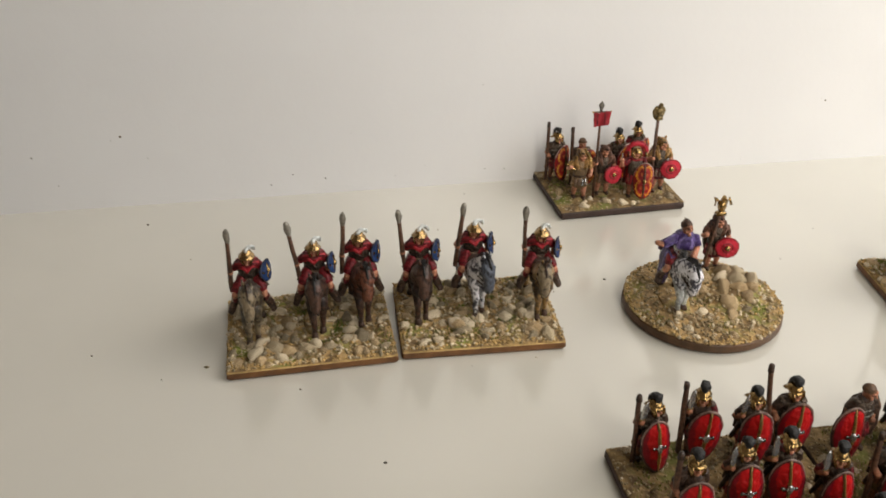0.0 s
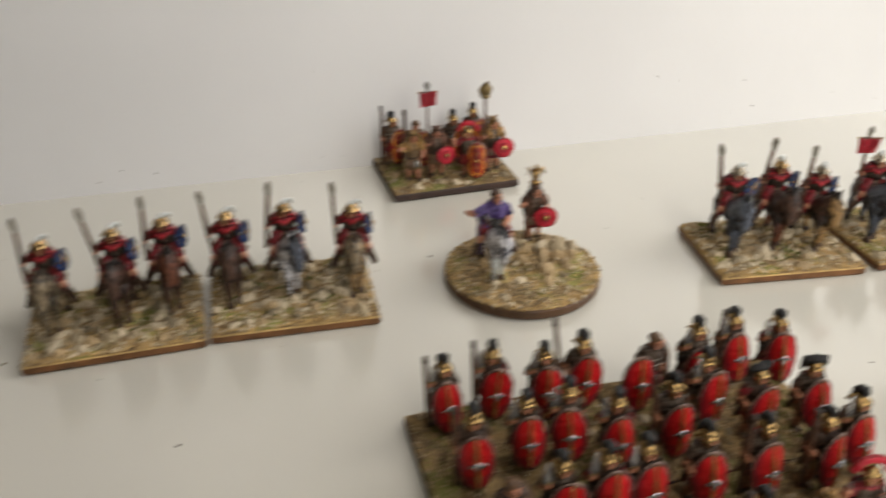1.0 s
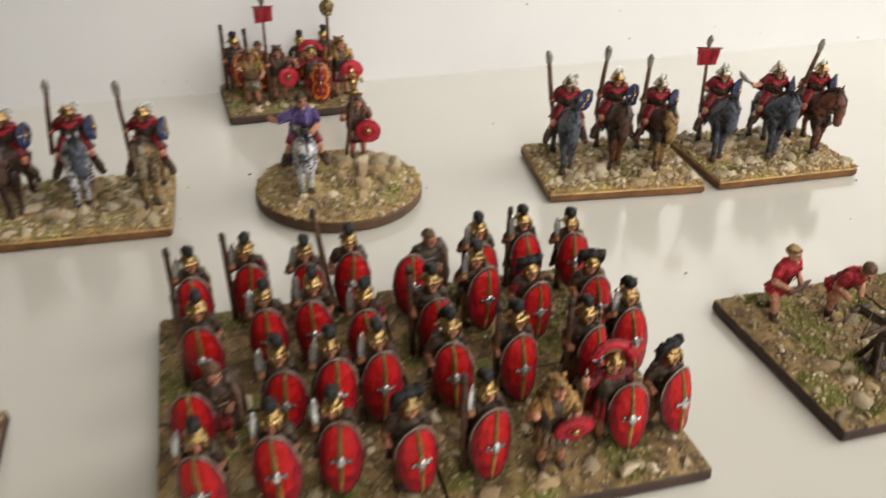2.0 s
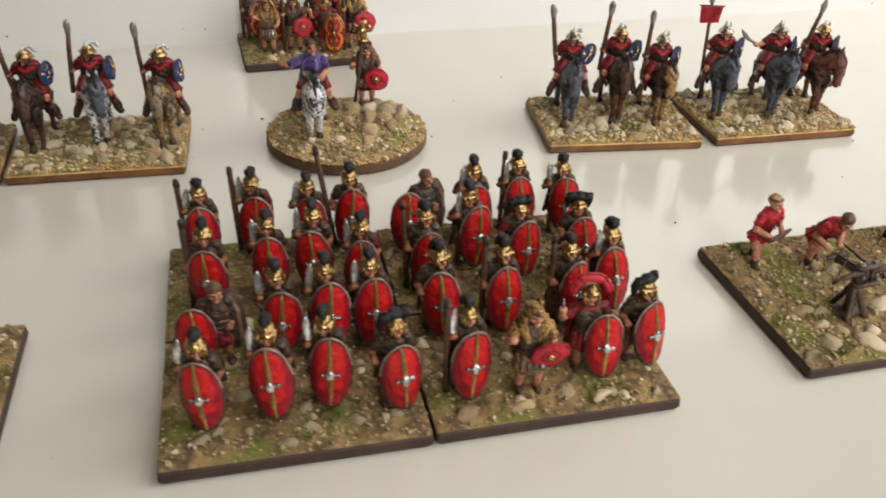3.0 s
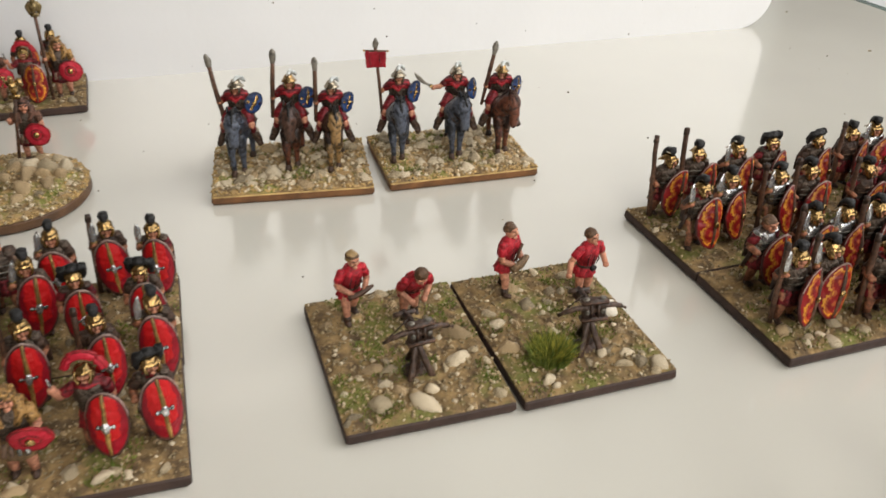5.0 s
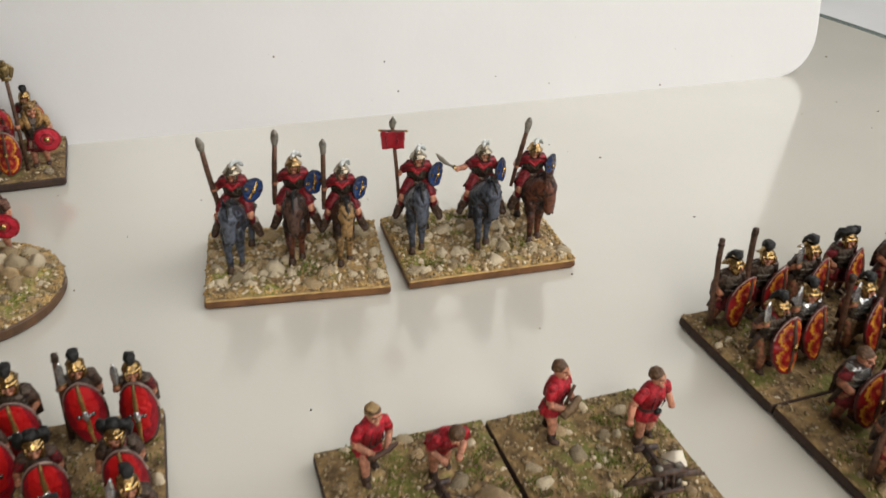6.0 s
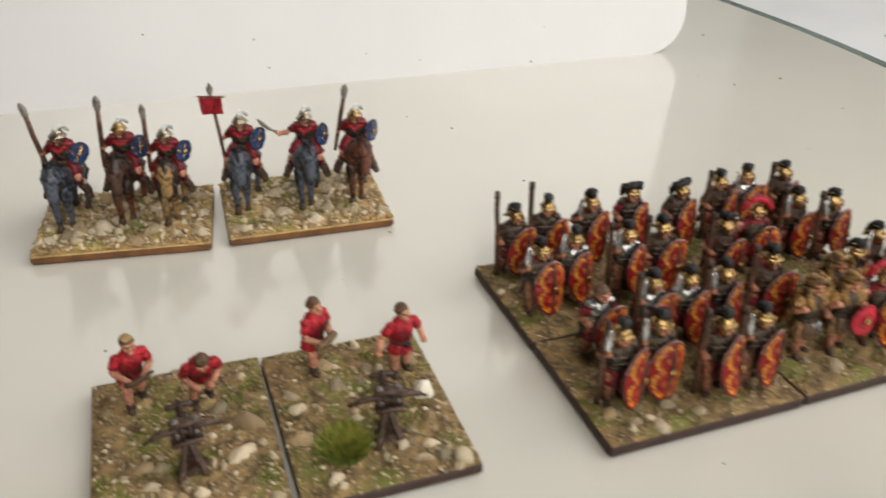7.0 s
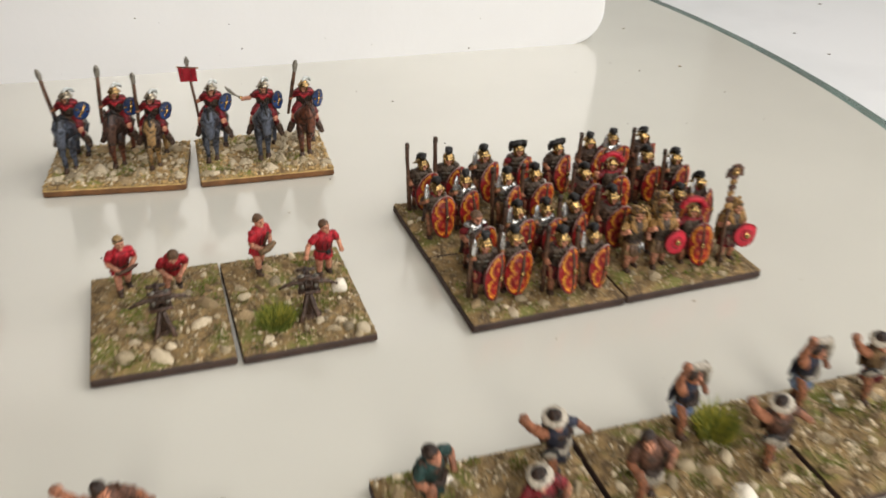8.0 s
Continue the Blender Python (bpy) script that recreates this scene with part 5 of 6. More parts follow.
# cavalry beside the panel
CAV = "red-clad cavalry miniature with lance and blue shield on {} horse"
for k, (at, riders) in enumerate((
    ((-47.1, 156.8, 12.6), ((6.8, 15.6, "dun", -1, 0.3, 1.07), (22.0, 15.6, "dark brown", -2, -1.6, 1.07), (32.8, 19.2, "chestnut", 2, 0.6, 1.08))),
    ((-8.0, 166.2, 9.0), ((5.9, 17.2, "dark brown", 0, -1.0, 1.08), (19.4, 18.8, "dapple grey", 6, 1.1, 1.10), (35.4, 15.8, "buckskin", -3, -0.3, 1.07))),
)):
    b = Base(at, (39.4, 29.6), EDGE_TAN, G_SAND, 11 + k, "brown-edged rectangular figure base strewn with stones", "cavalry bases", rise=1.2)
    b.lay_ground().stones(150, 0.8, 3.0, ("grey", "tan", "pale", "grey", "tan", "pale")).grit(900, 0.2, 0.6).grit(150, 0.2, 0.5, OCHRE_SAND).grit(300, 0.25, 0.8, STONE_W).grit(420, 0.2, 0.45, OCHRE_SAND, True).flock(22, 90)
    for u, v, coat, turn, lean, size in riders:
        cm, mm, lm, dh = {"dun": (H_DUN, HAIR, None, None), "dark brown": (H_BAY, BLACK, None, None), "chestnut": (H_CHEST, BLACK, H_BAY, None), "dapple grey": (H_DAPPLE, BLACK, H_DAPPLE, H_GREY), "buckskin": (H_TAN, HAIR, None, H_DUN)}[coat]
        b.stand("cavalry_figurine", trooper(b.rng, cm, mm, lm, (lean, 23.0), "lance", turn * 2, 58.0, dh), u, v, turn, size, CAV.format(coat), group="cavalry figures")

RIDERS_B = (
    ((117.1, 184.1, 5.0), ((7.8, 16.2, "dark grey", -9, 4, -1.7, 1.10, "lance"), (20.8, 18.6, "dark brown", -6, 2, 0.8, 1.11, "lance"), (31.0, 15.8, "buckskin", -4, 8, 0.2, 1.05, "lance"))),
    ((160.4, 188.7, 10.0), ((6.2, 16.5, "grey", -16, 12, -1.2, 1.09, "flag"), (21.4, 15.8, "dark grey", -14, 22, 0, 1.10, "sword"), (33.6, 15.4, "chestnut", -11, 28, 2.1, 1.08, "lance"))),
)
for k, (at, riders) in enumerate(RIDERS_B):
    b = Base(at, (39.6, 29.6), EDGE_TAN, G_SAND, 21 + k, "brown-edged rectangular figure base with stones and sand", "cavalry bases", rise=1.1)
    b.lay_ground().stones(140, 0.8, 2.7, ("grey", "tan", "pale", "pale")).grit(900, 0.2, 0.6).grit(150, 0.2, 0.5, OCHRE_SAND).grit(300, 0.25, 0.8, STONE_W).grit(420, 0.2, 0.45, OCHRE_SAND, True).flock(18, 90)
    if k == 0:
        b.stone(14.5, 9.0, 4.0, "pale", 0.85)
    for u, v, coat, turn, neck, lean, size, weapon in riders:
        cm, mm, lm, dh = {"dark grey": (H_GREY, BLACK, H_GREY, None), "dark brown": (H_BAY, BLACK, H_CHEST, None), "chestnut": (H_CHEST, HAIR, None, None), "grey": (H_GREY, BLACK, None, None), "buckskin": (H_BAY, BLACK, H_TAN, H_TAN)}[coat]
        what = {"lance": CAV.format(coat), "flag": "cavalry miniature carrying a small red banner on a grey horse", "sword": "cavalry officer miniature pointing a curved sword, dark grey horse"}[weapon]
        b.stand("cavalry_figurine", trooper(b.rng, cm, mm, lm, (lean, 25.0 if weapon == "flag" else 23.4), weapon, neck, 34.0 if k == 0 else 50.0, dh), u, v, turn, size, what, group="cavalry figures")

# the general on the round base
b = Base((67.0, 191.6, 8.0), (40, 40), EDGE_ROUND, G_SAND, 31, "round brown-edged figure base with a rocky rise", rise=1.0, thick=2.6, round_r=20.0)
b.humps = [(8.0, 5.0, 11.0, 2.6)]
b.lay_ground().stones(40, 0.8, 2.0, ("grey", "tan", "pale")).grit(1000, 0.2, 0.6).grit(120, 0.2, 0.5, OCHRE_SAND).grit(160, 0.25, 0.7, STONE_W).grit(420, 0.2, 0.45, OCHRE_SAND, True).flock(5)
for u, v, size, kind, flat in ((5.5, 1.5, 3.4, "tan", 0.8), (2.5, 5.5, 3.2, "tan", 0.75), (10.5, 3.5, 3.4, "grey", 0.9), (14.5, 4.5, 3.0, "pale", 0.95), (8.0, 8.0, 3.4, "tan", 0.9), (5.5, -4.0, 3.5, "tan", 0.8), (10.5, -3.0, 3.0, "tan", 0.8), (3.0, 9.5, 3.0, "grey", 0.6), (-6.5, -9.5, 2.4, "tan", 0.7), (12.0, 9.0, 2.8, "grey", 0.7), (6.5, 4.5, 3.0, "pale", 0.9), (9.0, 0.5, 2.6, "tan", 0.9), (13.0, 1.0, 2.4, "tan", 0.8), (0.5, 2.0, 2.4, "tan", 0.7), (-2.0, -6.0, 2.2, "pale", 0.7), (4.0, -8.5, 2.2, "tan", 0.7), (-9.0, -7.0, 2.0, "pale", 0.7)):
    b.stone(u, v, size, kind, flat)
b.stand("general_figurine", general(b.rng), -7.6, 0.2, -4, 1.15, "mounted general miniature in purple cloak, arm outstretched, dappled white horse")
b.stand("standard_bearer_figurine", bearer(b.rng, FURB, "eagle", 18.6, 2.4), 6.2, 11.4, 0, 1.0, "miniature in bear skin with golden eagle standard and red round shield", sink=0.2)

# the command stand in front of the panel
b = Base((35.0, 236.3, 13.6), (40, 29.5), EDGE_DARK, G_OLIVE, 41, "brown rectangular figure base with flock and pale stones")
b.lay_ground().stones(16, 0.8, 1.8, ("grey", "pale")).grit(500, 0.15, 0.45).grit(60, 0.2, 0.5, STONE_W).flock(6)
for u, v, size, kind in ((8.0, 2.6, 2.0, "pale"), (20.5, 2.4, 2.2, "pale"), (24.0, 2.2, 1.7, "pale"), (3.2, 13.0, 2.4, "tan"), (36.0, 3.6, 2.2, "grey"), (16.0, 4.0, 2.4, "grey")):
    b.stone(u, v, size, kind)
g = "command group"
for u, v, kind, turn in ((4.8, 22.5, "spear", 4), (11.5, 17.5, "spear_bare", 2), (24.0, 19.0, "dark", 3), (32.0, 23.0, "dark", -4)):
    b.stand("legionary_figurine", legionary(b.rng, pat_wings, "black", kind == "spear_bare", 19.5 if "spear" in kind else 0.0), u, v, turn, 1.0, "foot soldier miniature, black plume, red and yellow oval shield", group=g)
b.stand("standard_bearer_figurine", bearer(b.rng, FUR, "", 0, 0, False, True, OCHRE), 8.0, 8.3, -8, 1.0, "horn player miniature in tan animal skin, flocked base", group=g)
b.stand("standard_bearer_figurine", bearer(b.rng, FURB, "flag", 29.2, 0.0), 16.0, 9.8, 0, 1.0, "banner bearer miniature with red flag and red round shield", group=g)
b.stand("officer_figurine", centurion(b.rng, pat_wings), 25.4, 7.5, -4, 1.0, "officer miniature with red crosswise crest and red yellow shield", group=g)
b.stand("standard_bearer_figurine", bearer(b.rng, FUR, "eagle", 24.0, 0.0), 34.2, 9.4, 4, 1.1, "miniature in lion skin with eagle pole and red round shield", group=g)

# ---- the two blocks of foot ----
ROWS_RED = (
    ((7.0, 55.5, "p"), (17.0, 56.0, "p"), (27.0, 54.3, ""), (35.0, 54.6, "P")), ((49.1, 53.0, "bo"), (58.9, 53.8, ""), (68.4, 56.2, "p"), (77.0, 53.3, "")),
    ((8.1, 39.0, "p"), (18.7, 41.3, ""), (26.7, 41.1, ""), (34.8, 37.4, "")), ((46.0, 38.6, "p"), (55.5, 44.0, ""), (63.7, 38.8, "w"), (75.0, 38.3, "w")),
    ((9.6, 22.3, "bo"), (19.0, 24.8, ""), (26.7, 24.2, ""), (34.0, 24.7, "")), ((45.7, 25.4, "s"), (56.7, 24.8, "p"), (68.1, 23.7, "p"), (77.0, 27.0, "")),
    ((7.2, 9.1, ""), (17.1, 10.2, ""), (25.4, 11.3, ""), (35.3, 8.7, "w")), ((46.8, 9.5, "ps"), (56.6, 6.9, "fur"), (67.2, 10.8, "c"), (76.3, 11.0, "w")),
)
ROWS_GOLD = (
    ((6.3, 54.7, "P"), (14.5, 55.4, "P"), (24.5, 54.5, ""), (36.2, 56.8, "w")), ((46.9, 54.4, "w"), (57.6, 54.8, "p"), (66.0, 56.0, ""), (75.6, 55.0, "p")),
    ((5.0, 39.7, ""), (14.0, 41.9, "s"), (24.8, 39.5, "p"), (33.0, 39.5, "p")), ((46.3, 36.8, "p"), (56.5, 39.5, "c"), (68.7, 41.8, "p"), (76.4, 39.0, "ps")),
    ((9.1, 22.9, "b"), (20.0, 22.8, "ps"), (27.4, 22.0, "s"), (35.0, 21.4, "p")), ((46.6, 22.2, "p"), (57.6, 16.2, "horn"), (65.4, 19.8, ""), (74.6, 23.9, "")),
    ((6.2, 10.0, "ps"), (13.7, 10.3, "ps"), (24.2, 6.6, "p"), (32.9, 7.2, "ps")), ((47.5, 10.5, "horn"), (54.6, 9.0, "fur"), (62.8, 9.2, "c"), (73.5, 6.6, "pole")),
)
for origin, rows, pattern, seed, group, colour in (((46.4, 77.4, 10.5), ROWS_RED, pat_legion, 51, "red shield block", "red oval shield"), ((230.0, 113.5, 13.7), ROWS_GOLD, pat_wings, 61, "red and yellow shield block", "red and yellow oval shield")):
    ox, oy, ang = origin
    c, s = math.cos(radians(ang)), math.sin(radians(ang))
    bases = {}
    for row in (0, 1):
        for col in (0, 1):
            u, v = col * 40.3, row * 30.2
            more = 0.8 if pattern is pat_wings and not row else 0.0
            v -= more
            b = Base((ox + u * c - v * s, oy + u * s + v * c, ang + (0.4 if (row + col) % 2 else -0.2)), (40.0, 29.9 + more), EDGE_DARK, G_OLIVE, seed + row * 2 + col, "dark brown rectangular figure base with flock and stones", group + " bases")
            b.lay_ground().stones(18 if row else 38, 0.7, 1.9, ("grey", "tan", "grey", "pale")).grit(700, 0.15, 0.45).grit(60, 0.2, 0.5, STONE_W).flock(14)
            bases[row, col] = b
    if pattern is pat_legion:
        for col, u, v, size, kind in ((1, 27.5, 3.0, 2.0, "pale"), (1, 31.0, 2.4, 1.6, "pale"), (1, 22.5, 5.0, 2.0, "grey"), (1, 5.0, 3.2, 2.6, "tan"), (1, 15.0, 3.4, 2.6, "tan"), (0, 33.5, 4.6, 1.3, "pale"), (0, 6.0, 5.0, 1.6, "grey")):
            bases[0, col].stone(u, v, size, kind, 0.5)
    else:
        for col, u, v, size, kind in ((0, 7.5, 4.2, 1.8, "grey"), (0, 10.5, 2.0, 2.6, "pale"), (0, 10.0, 4.2, 1.7, "pale"), (0, 19.0, 3.2, 2.2, "grey"), (1, 11.0, 4.8, 3.0, "grey"), (0, 3.0, 12.0, 1.0, "grey")):
            bases[0, col].stone(u, v, size, kind, 0.5)
    for i, some in enumerate(rows):
        row, col = (1 if i < 4 else 0), i % 2
        b = bases[row, col]
        for u, v, kind in some:
            lu, lv = u - col * 40.3, v - row * 30.2 + (0.8 if pattern is pat_wings and not row else 0.0)
            turn, size = b.rng.uniform(-9, 9), b.rng.uniform(0.97, 1.03)
            label = f"foot soldier miniature, brass helmet, black plume, {colour}"
            if kind == "c":
                b.stand("officer_figurine", centurion(b.rng, pattern), lu, lv, turn, size, f"officer miniature with red crosswise crest and {colour}", group=group)
            elif kind in ("fur", "horn", "pole"):
                what = {"fur": "miniature in tan animal skin with small red round shield", "horn": "horn player miniature in tan animal skin, curved brass horn", "pole": "miniature in lion skin with tall bronze standard and red round shield"}[kind]
                b.stand("standard_bearer_figurine", bearer(b.rng, FUR, "discs" if kind == "pole" else "", 23.4, -1.2, kind != "horn", kind == "horn", tilt=16.0 if pattern is pat_legion else -6.0), lu, lv, turn, size * (1.0 if pattern is pat_legion else 1.1), what, group=group)
            else:
                crest = "plumes" if kind == "w" else "black"
                if "b" in kind:
                    label = f"bareheaded foot soldier miniature in mail with {colour}"
                b.stand("legionary_figurine", legionary(b.rng, pattern, crest, "b" in kind, 20.8 if "P" in kind else 17.5 if "p" in kind else 0.0, "s" in kind or kind == "" or (kind == "p" and b.rng.random() < 0.3), "o" in kind), lu, lv, turn, size, label, group=group, bulk=1.06 if pattern is pat_legion else 1.18)


# ---- bolt throwers and crews ----
def bolt_thrower(name="bolt_thrower"):
    ob = tagged(new(name), "dark wooden bolt thrower model on a tripod stand", "bolt thrower", "bolt throwers")
    s = Shape()
    s.chain([(0, 0, 0.4), (0, 0, 4.5), (0, 0, 8.8)], [0.9, 0.8, 0.75], DARKWOOD, 9)
    part("post", s.mesh("post", 0.1), ob)
    s = Shape()
    s.ball((0, 0.2, 0.2), (3.0, 2.4, 0.9), LEATHER, 10, 5)
    part("foot_plate", s.mesh("foot_plate", 0.25), ob)
    for a in (-125, -55, 90):
        s = Shape()
        x, y = 3.6 * math.cos(radians(a)), 3.4 * math.sin(radians(a))
        s.chain([(0.1 * x, 0.1 * y, 6.6), (0.6 * x, 0.6 * y, 2.8), (x, y, 0.2)], [(0.55, 0.5), (0.6, 0.5), (0.75, 0.6)], DARKWOOD, 8)
        part("leg", s.mesh("leg", 0.1), ob)
    top = mv(0, 0, 9.3) @ rx(-6)
    s = Shape()
    s.push(top)
    s.box((0, 2.2, 0), (1.3, 8.4, 0.9), DARKWOOD)
    s.box((0, 2.2, 0.6), (0.55, 8.0, 0.4), LEATHER)
    part("stock", s.mesh("stock"), ob)
    s = Shape()
    s.push(top)
    for z in (-1.5, 1.9):
        s.box((0, -1.8, z), (4.9, 1.8, 0.7), DARKWOOD)
        s.chain([(-2.4, -2.7, z), (2.4, -2.7, z)], [0.2, 0.2], WOOD, 6)
    for side in (-1, 1):
        s.chain([(side * 1.55, -1.8, -1.2), (side * 1.55, -1.8, 1.7)], [0.75, 0.75], LEATHER, 9)
        s.ball((side * 1.55, -1.8, 2.35), (0.7, 0.7, 0.35), IRON, 8, 4)
        s.box((side * 0.65, -1.9, 0.2), (0.35, 1.4, 2.9), DARKWOOD)
        s.ball((side * 1.5, -2.6, 0.1), (0.45, 0.3, 0.5), IRON, 9, 5)
    part("spring_frame", s.mesh("spring_frame"), ob)
    for side in (-1, 1):
        s = Shape()
        s.push(top)
        s.chain([(side * 1.5, -2.2, 1.0), (side * 3.4, -2.0, 0.9), (side * 5.2, -1.5, 0.2), (side * 6.4, -0.9, -0.7)], [0.5, 0.52, 0.45, 0.3], DARKWOOD, 8)
        part("bow_arm", s.mesh("bow_arm", 0.08), ob)
    s = Shape()
    s.push(top)
    s.chain([(-6.3, -0.9, -0.7), (0, 3.0, 0.75), (6.3, -0.9, -0.7)], [0.13, 0.15, 0.13], LEATHER, 5)
    part("bowstring", s.mesh("bowstring"), ob)
    s = Shape()
    s.push(top)
    s.chain([(-2.0, 5.6, 0.2), (2.0, 5.6, 0.2)], [0.5, 0.5], DARKWOOD, 8)
    part("winch", s.mesh("winch"), ob)
    return ob


CREW = "bare-legged crew miniature in short red tunic by a bolt thrower"
first = None
for k, (at, figures, gun, stones) in enumerate((
    ((148.7, 98.9, 11.8), (("lunge", 7.8, 31.6, 16, 1.0), ("bend", 18.8, 29.0, 8, 1.02)), (15.6, 13.0, 6), ((14.7, 3.6, 2.6, "pale"), (6.9, 5.6, 2.5, "grey"), (26.0, 20.8, 2.8, "tan"), (24.1, 13.7, 2.2, "pale"), (8.0, 15.0, 2.0, "tan"), (9.5, 10.5, 1.4, "pale"), (28.4, 11.8, 0.9, "pale"), (21.0, 25.5, 1.8, "grey"), (11.5, 8.0, 1.5, "tan"))),
    ((179.2, 104.7, 13.0), (("carry", 9.0, 32.2, 36, 1.01), ("stand", 23.8, 26.6, 10, 1.01)), (16.8, 11.0, -6), ((4.2, 22.2, 1.8, "pale"), (2.6, 14.6, 2.0, "tan"), (25.8, 19.6, 2.9, "white"), (27.2, 2.8, 2.3, "pale"), (7.2, 2.4, 1.1, "pale"), (11.5, 26.0, 1.9, "grey"), (10.5, 33.0, 2.4, "tan"), (21.0, 4.0, 1.5, "grey"), (23.5, 34.0, 1.7, "grey"))),
)):
    b = Base(at, (30.0, 39.4), EDGE_DARK, G_OLIVE, 71 + k, "brown rectangular figure base with flock and scattered stones", "bolt thrower bases", rise=0.8)
    b.lay_ground().stones(46, 0.7, 2.1, ("grey", "tan", "pale", "grey")).grit(900, 0.15, 0.48).grit(60, 0.25, 0.65, STONE_W).flock(26, 90)
    for u, v, size, kind in stones:
        b.stone(u, v, size if kind == "white" else size * 1.25, kind, 1.25 if kind == "white" else 0.65)
    for kind, u, v, turn, size in figures:
        b.stand("crew_figurine", crewman(b.rng, kind, HAIR_F if kind == "lunge" else None), u, v, turn, size, CREW, group="bolt thrower crew", bulk=1.0)
    if k:
        b.blades("grass_tuft", ((9.0, 9.6, 3.6, 1400, 3.7),), GRASS, "long green grass tuft").blades("dry_grass", ((9.2, 9.3, 2.7, 600, 4.0),), GRASS_Y, "yellow grass blades")
    u, v, turn = gun
    c, s = math.cos(radians(b.ang)), math.sin(radians(b.ang))
    place = mv((b.x + u * c - v * s) * MM, (b.y + u * s + v * c) * MM, (b.height(u, v) - 0.15) * MM) @ rz(b.ang + turn)
    if first is None:
        first = bolt_thrower()
        first.matrix_basis = place
    else:
        copy_thing(first, place)

# ---- skirmishers along the near side ----
SK = "skirmisher miniature in {} tunic, bare arms, on a rocky base"
SKIRM = (
    ((210.5, 38.4, 12.0), ((8.6, 18.2, GREENP, GREENP, "none", None, "dark green", 30), (32.4, 19.6, NAVY, NAVY, "hat", True, "navy", 10), (24.6, 7.4, RED_D, RED_D, "hat", None, "red", 0))),
    ((250.2, 46.9, 12.0), ((20.4, 23.6, NAVY, SKYBLUE, "none", False, "navy", 30), (5.4, 10.0, FURB, CREAM, "none", None, "brown", -10), (32.8, 11.5, FURB, CREAM, "hat", True, "brown", 0))),
    ((290.0, 55.3, 12.5), ((8.0, 23.8, NAVY, SKYBLUE, "none", False, "navy", 25), (23.5, 21.5, OCHRE, RED_D, "hat", True, "brown", 0))),
    ((146.0, 28.5, 11.0), ((23.5, 21.4, FURB, RED_D, "none", True, "dark", 10), (10.0, 14.0, NAVY, WHITE, "band", True, "navy", 0))),
    ((-17.0, 75.6, 11.0), ((6.0, 20.3, RED, RED, "none", None, "red", 0), (17.5, 18.4, NAVY, OCHRE, "none", None, "dark", 8), (26.0, 9.0, RED, RED, "none", False, "red", -6))),
    ((-58.0, 67.6, 11.0), ((10.0, 16.0, OCHRE, RED, "none", True, "brown", 0), (27.0, 14.0, RED, RED, "hat", False, "red", 0))),
    ((-99.0, 66.0, 12.0), ((13.0, 24.0, RED, RED, "none", False, "red", 0),)),
)
for k, (at, some) in enumerate(SKIRM):
    b = Base(at, (39.8, 29.8), EDGE_DARK, G_OLIVE, 81 + k, "brown rectangular figure base with rocks and dry grass", "skirmisher bases", rise=1.3)
    b.lay_ground().stones(40, 0.8, 2.5, ("grey", "tan", "pale")).grit(700, 0.15, 0.6).grit(140, 0.25, 0.7, STONE_W).flock(24, 90)
    if k == 0:
        b.stone(12.5, 24.5, 2.8, "white", 0.7)
    if k == 1:
        b.blades("grass_tuft", ((27.0, 21.6, 3.3, 560, 5.6),), GRASS, "olive grass tuft").blades("dry_grass", ((27.0, 21.6, 3.3, 320, 5.6),), GRASS_Y, "yellow grass blades")
        b.stone(20.0, 12.5, 3.0, "grey", 0.7)
        b.stone(24.0, 7.0, 3.2, "white", 0.6)
    if k == 2:
        b.stone(17.0, 23.0, 3.2, "white", 0.5)
    if k == 4:
        b.stone(31.5, 10.5, 3.2, "pale", 0.6)
        b.stone(36.5, 26.0, 1.8, "pale", 0.6)
    for u, v, tunic, kilt, cap, raised, colour, turn in some:
        b.stand("skirmisher_figurine", slinger(b.rng, tunic, kilt, cap, raised), u, v + 0.8, turn, 1.17, SK.format(colour), group="skirmishers", bulk=0.93)

# ---- dust and crumbs on the glass and on the panel ----
rng = random.Random(5)


def specks(name, spots, material, label):
    s = Shape()
    for x, y, r in spots:
        r *= 0.72
        s.ball((x, y, 0.1), (r * rng.uniform(0.8, 1.7), r, 0.15 + 0.35 * r), material, 7, 4)
    tagged(new(name, s.mesh(name)), label, kind="stuff")


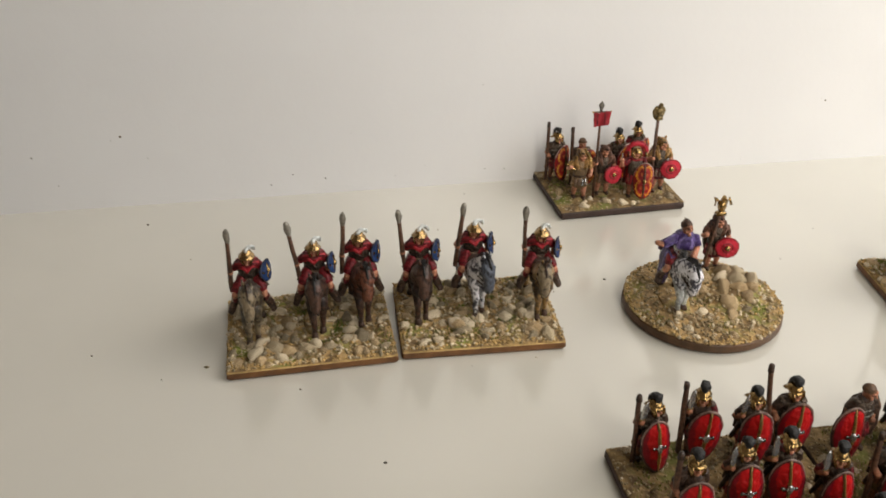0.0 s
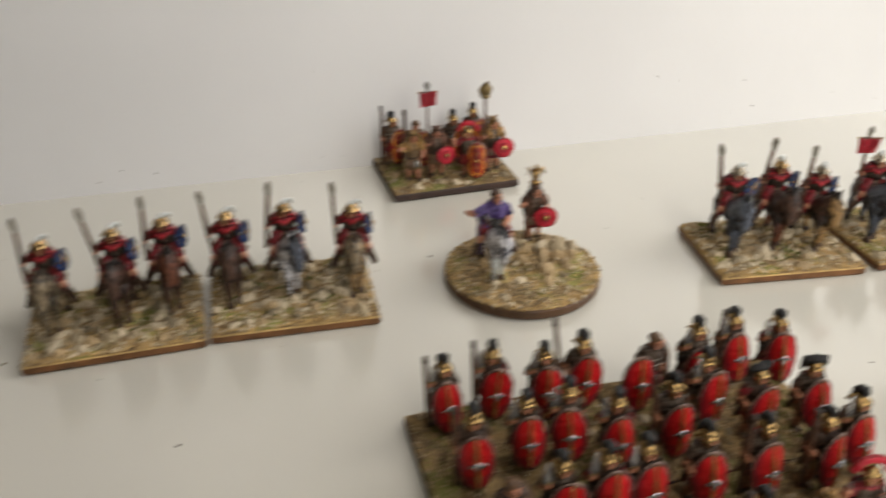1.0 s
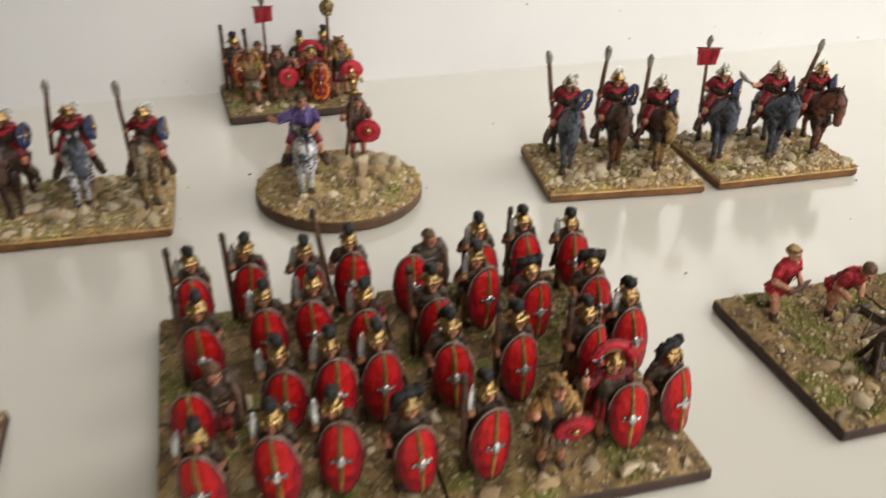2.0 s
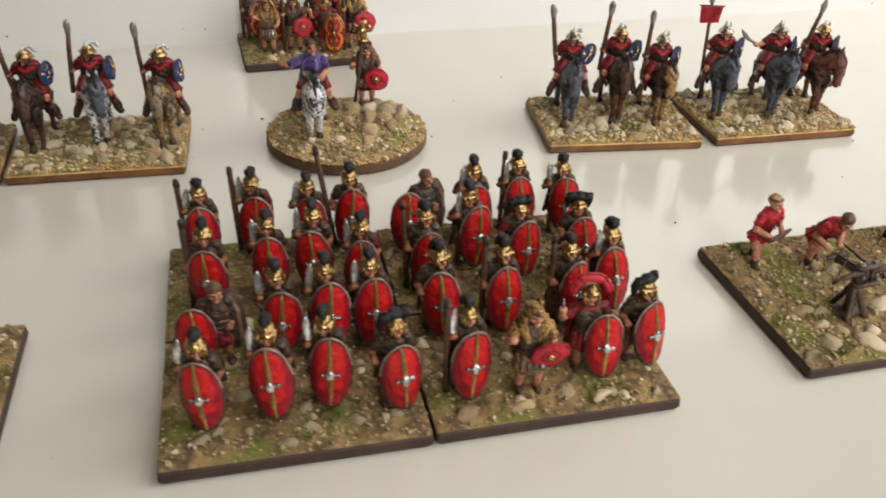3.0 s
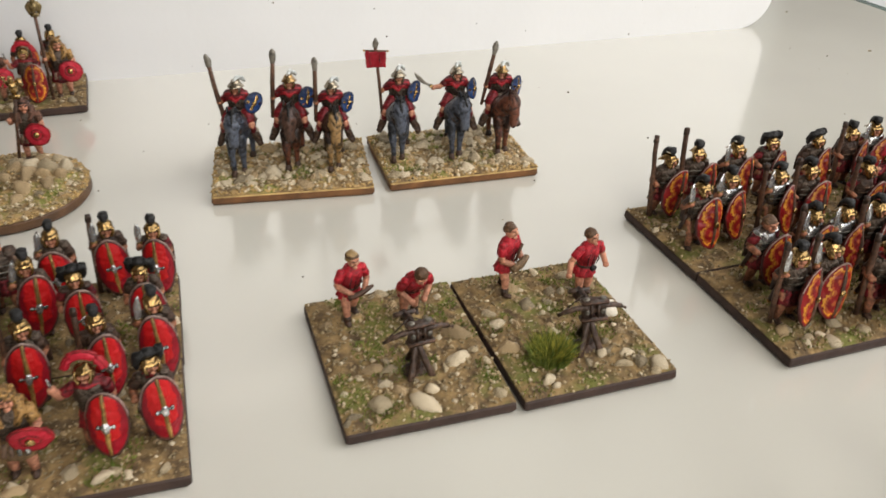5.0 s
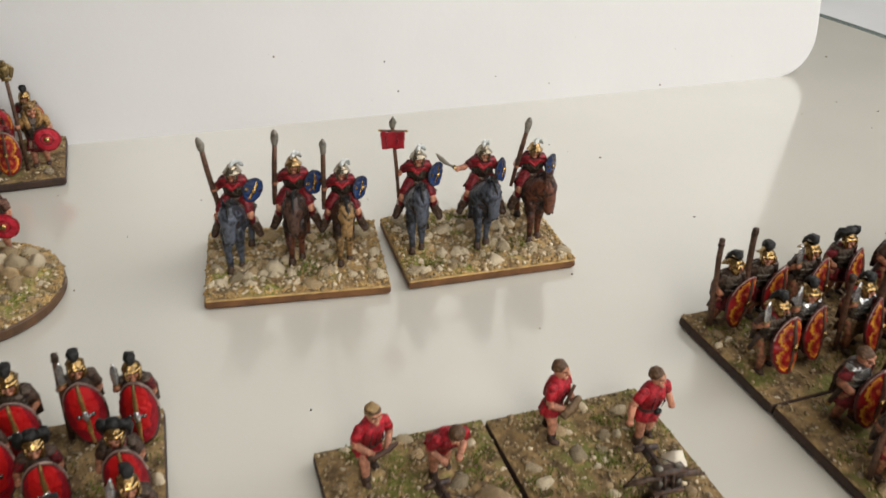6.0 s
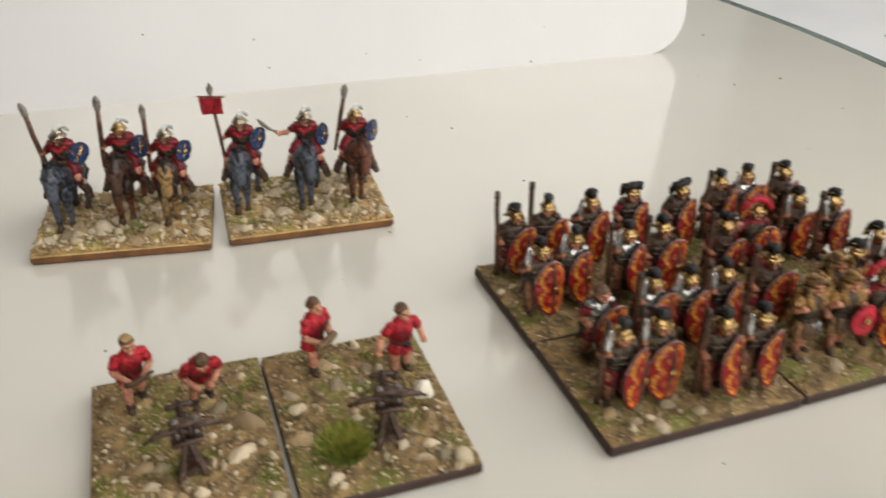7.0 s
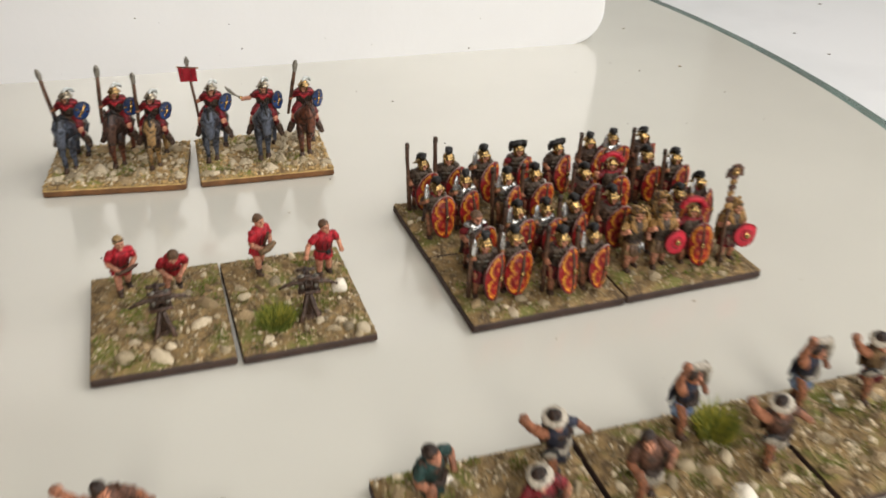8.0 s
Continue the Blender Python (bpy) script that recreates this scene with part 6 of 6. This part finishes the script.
known = [(-88, 228, 0.5), (44, 204, 0.42), (-9, 133, 0.4), (-81, 165, 0.25), (-62, 157, 0.2), (-30, 155, 0.25), (95, 217, 0.18), (110, 235, 0.18), (221, 255, 0.38), (236, 218, 0.28), (140, 151, 0.3), (324, 286, 0.3), (314, 295, 0.22), (198, 193, 0.3), (208, 265, 0.22), (351, 262, 0.4), (355, 235, 0.25)]
loose = [(rng.uniform(-140, 330), rng.uniform(40, 300), rng.uniform(0.07, 0.15)) for _ in range(26)]
specks("dust", [p for p in known + loose if p[1] < 255 + 0.2 * p[0]], DIRT, "dark dust specks on the glass table top")
specks("crumbs", [(-53, 162, 0.55), (343, 291, 0.8), (334, 342, 0.6), (287, 123, 0.4)] + [(rng.uniform(-140, 330), rng.uniform(40, 240), rng.uniform(0.12, 0.22)) for _ in range(20)], CRUMB, "pale crumbs on the glass table top")
s = Shape()
for x, y, r in ((485, 441, 0.9), (443, 386, 0.7), (445, 352, 0.7), (520, 420, 0.6)):
    s.ball((x, y, -15.9), (r * 1.4, r, 0.3), DIRT, 7, 4)
tagged(new("sill_dust", s.mesh("sill_dust")), "dark dust specks on the pale window ledge", kind="stuff")
s = Shape()
SPECKS = [(-99, 22.2, 0.55), (-125, 17.2, 0.4), (-56, 4.1, 0.35), (-49, 7.0, 0.28), (-39, 5.2, 0.4), (-92, 15.2, 0.25), (-119, 8.1, 0.22), (12.5, 4.9, 0.28), (19, 4.5, 0.28), (12, 32.4, 0.22), (130, 21.2, 0.45), (164, 17.1, 0.35), (168, 7.5, 0.45), (201, 9.6, 0.28), (267, 13.7, 0.25), (262, 1.7, 0.5), (220, 5.8, 0.3)]
for u, z, r in SPECKS + [(rng.uniform(-170, 310), abs(rng.gauss(0, 18)) + 2, rng.uniform(0.08, 0.16)) for _ in range(24)]:
    s.ball((u, 0.0, z), (0.75 * r, 0.1, 0.75 * r), DIRT, 7, 4)
spots = tagged(new("wall_specks", s.mesh("wall_specks")), "dark dirt specks on the white panel", kind="stuff")
spots.matrix_world = panel.matrix_world
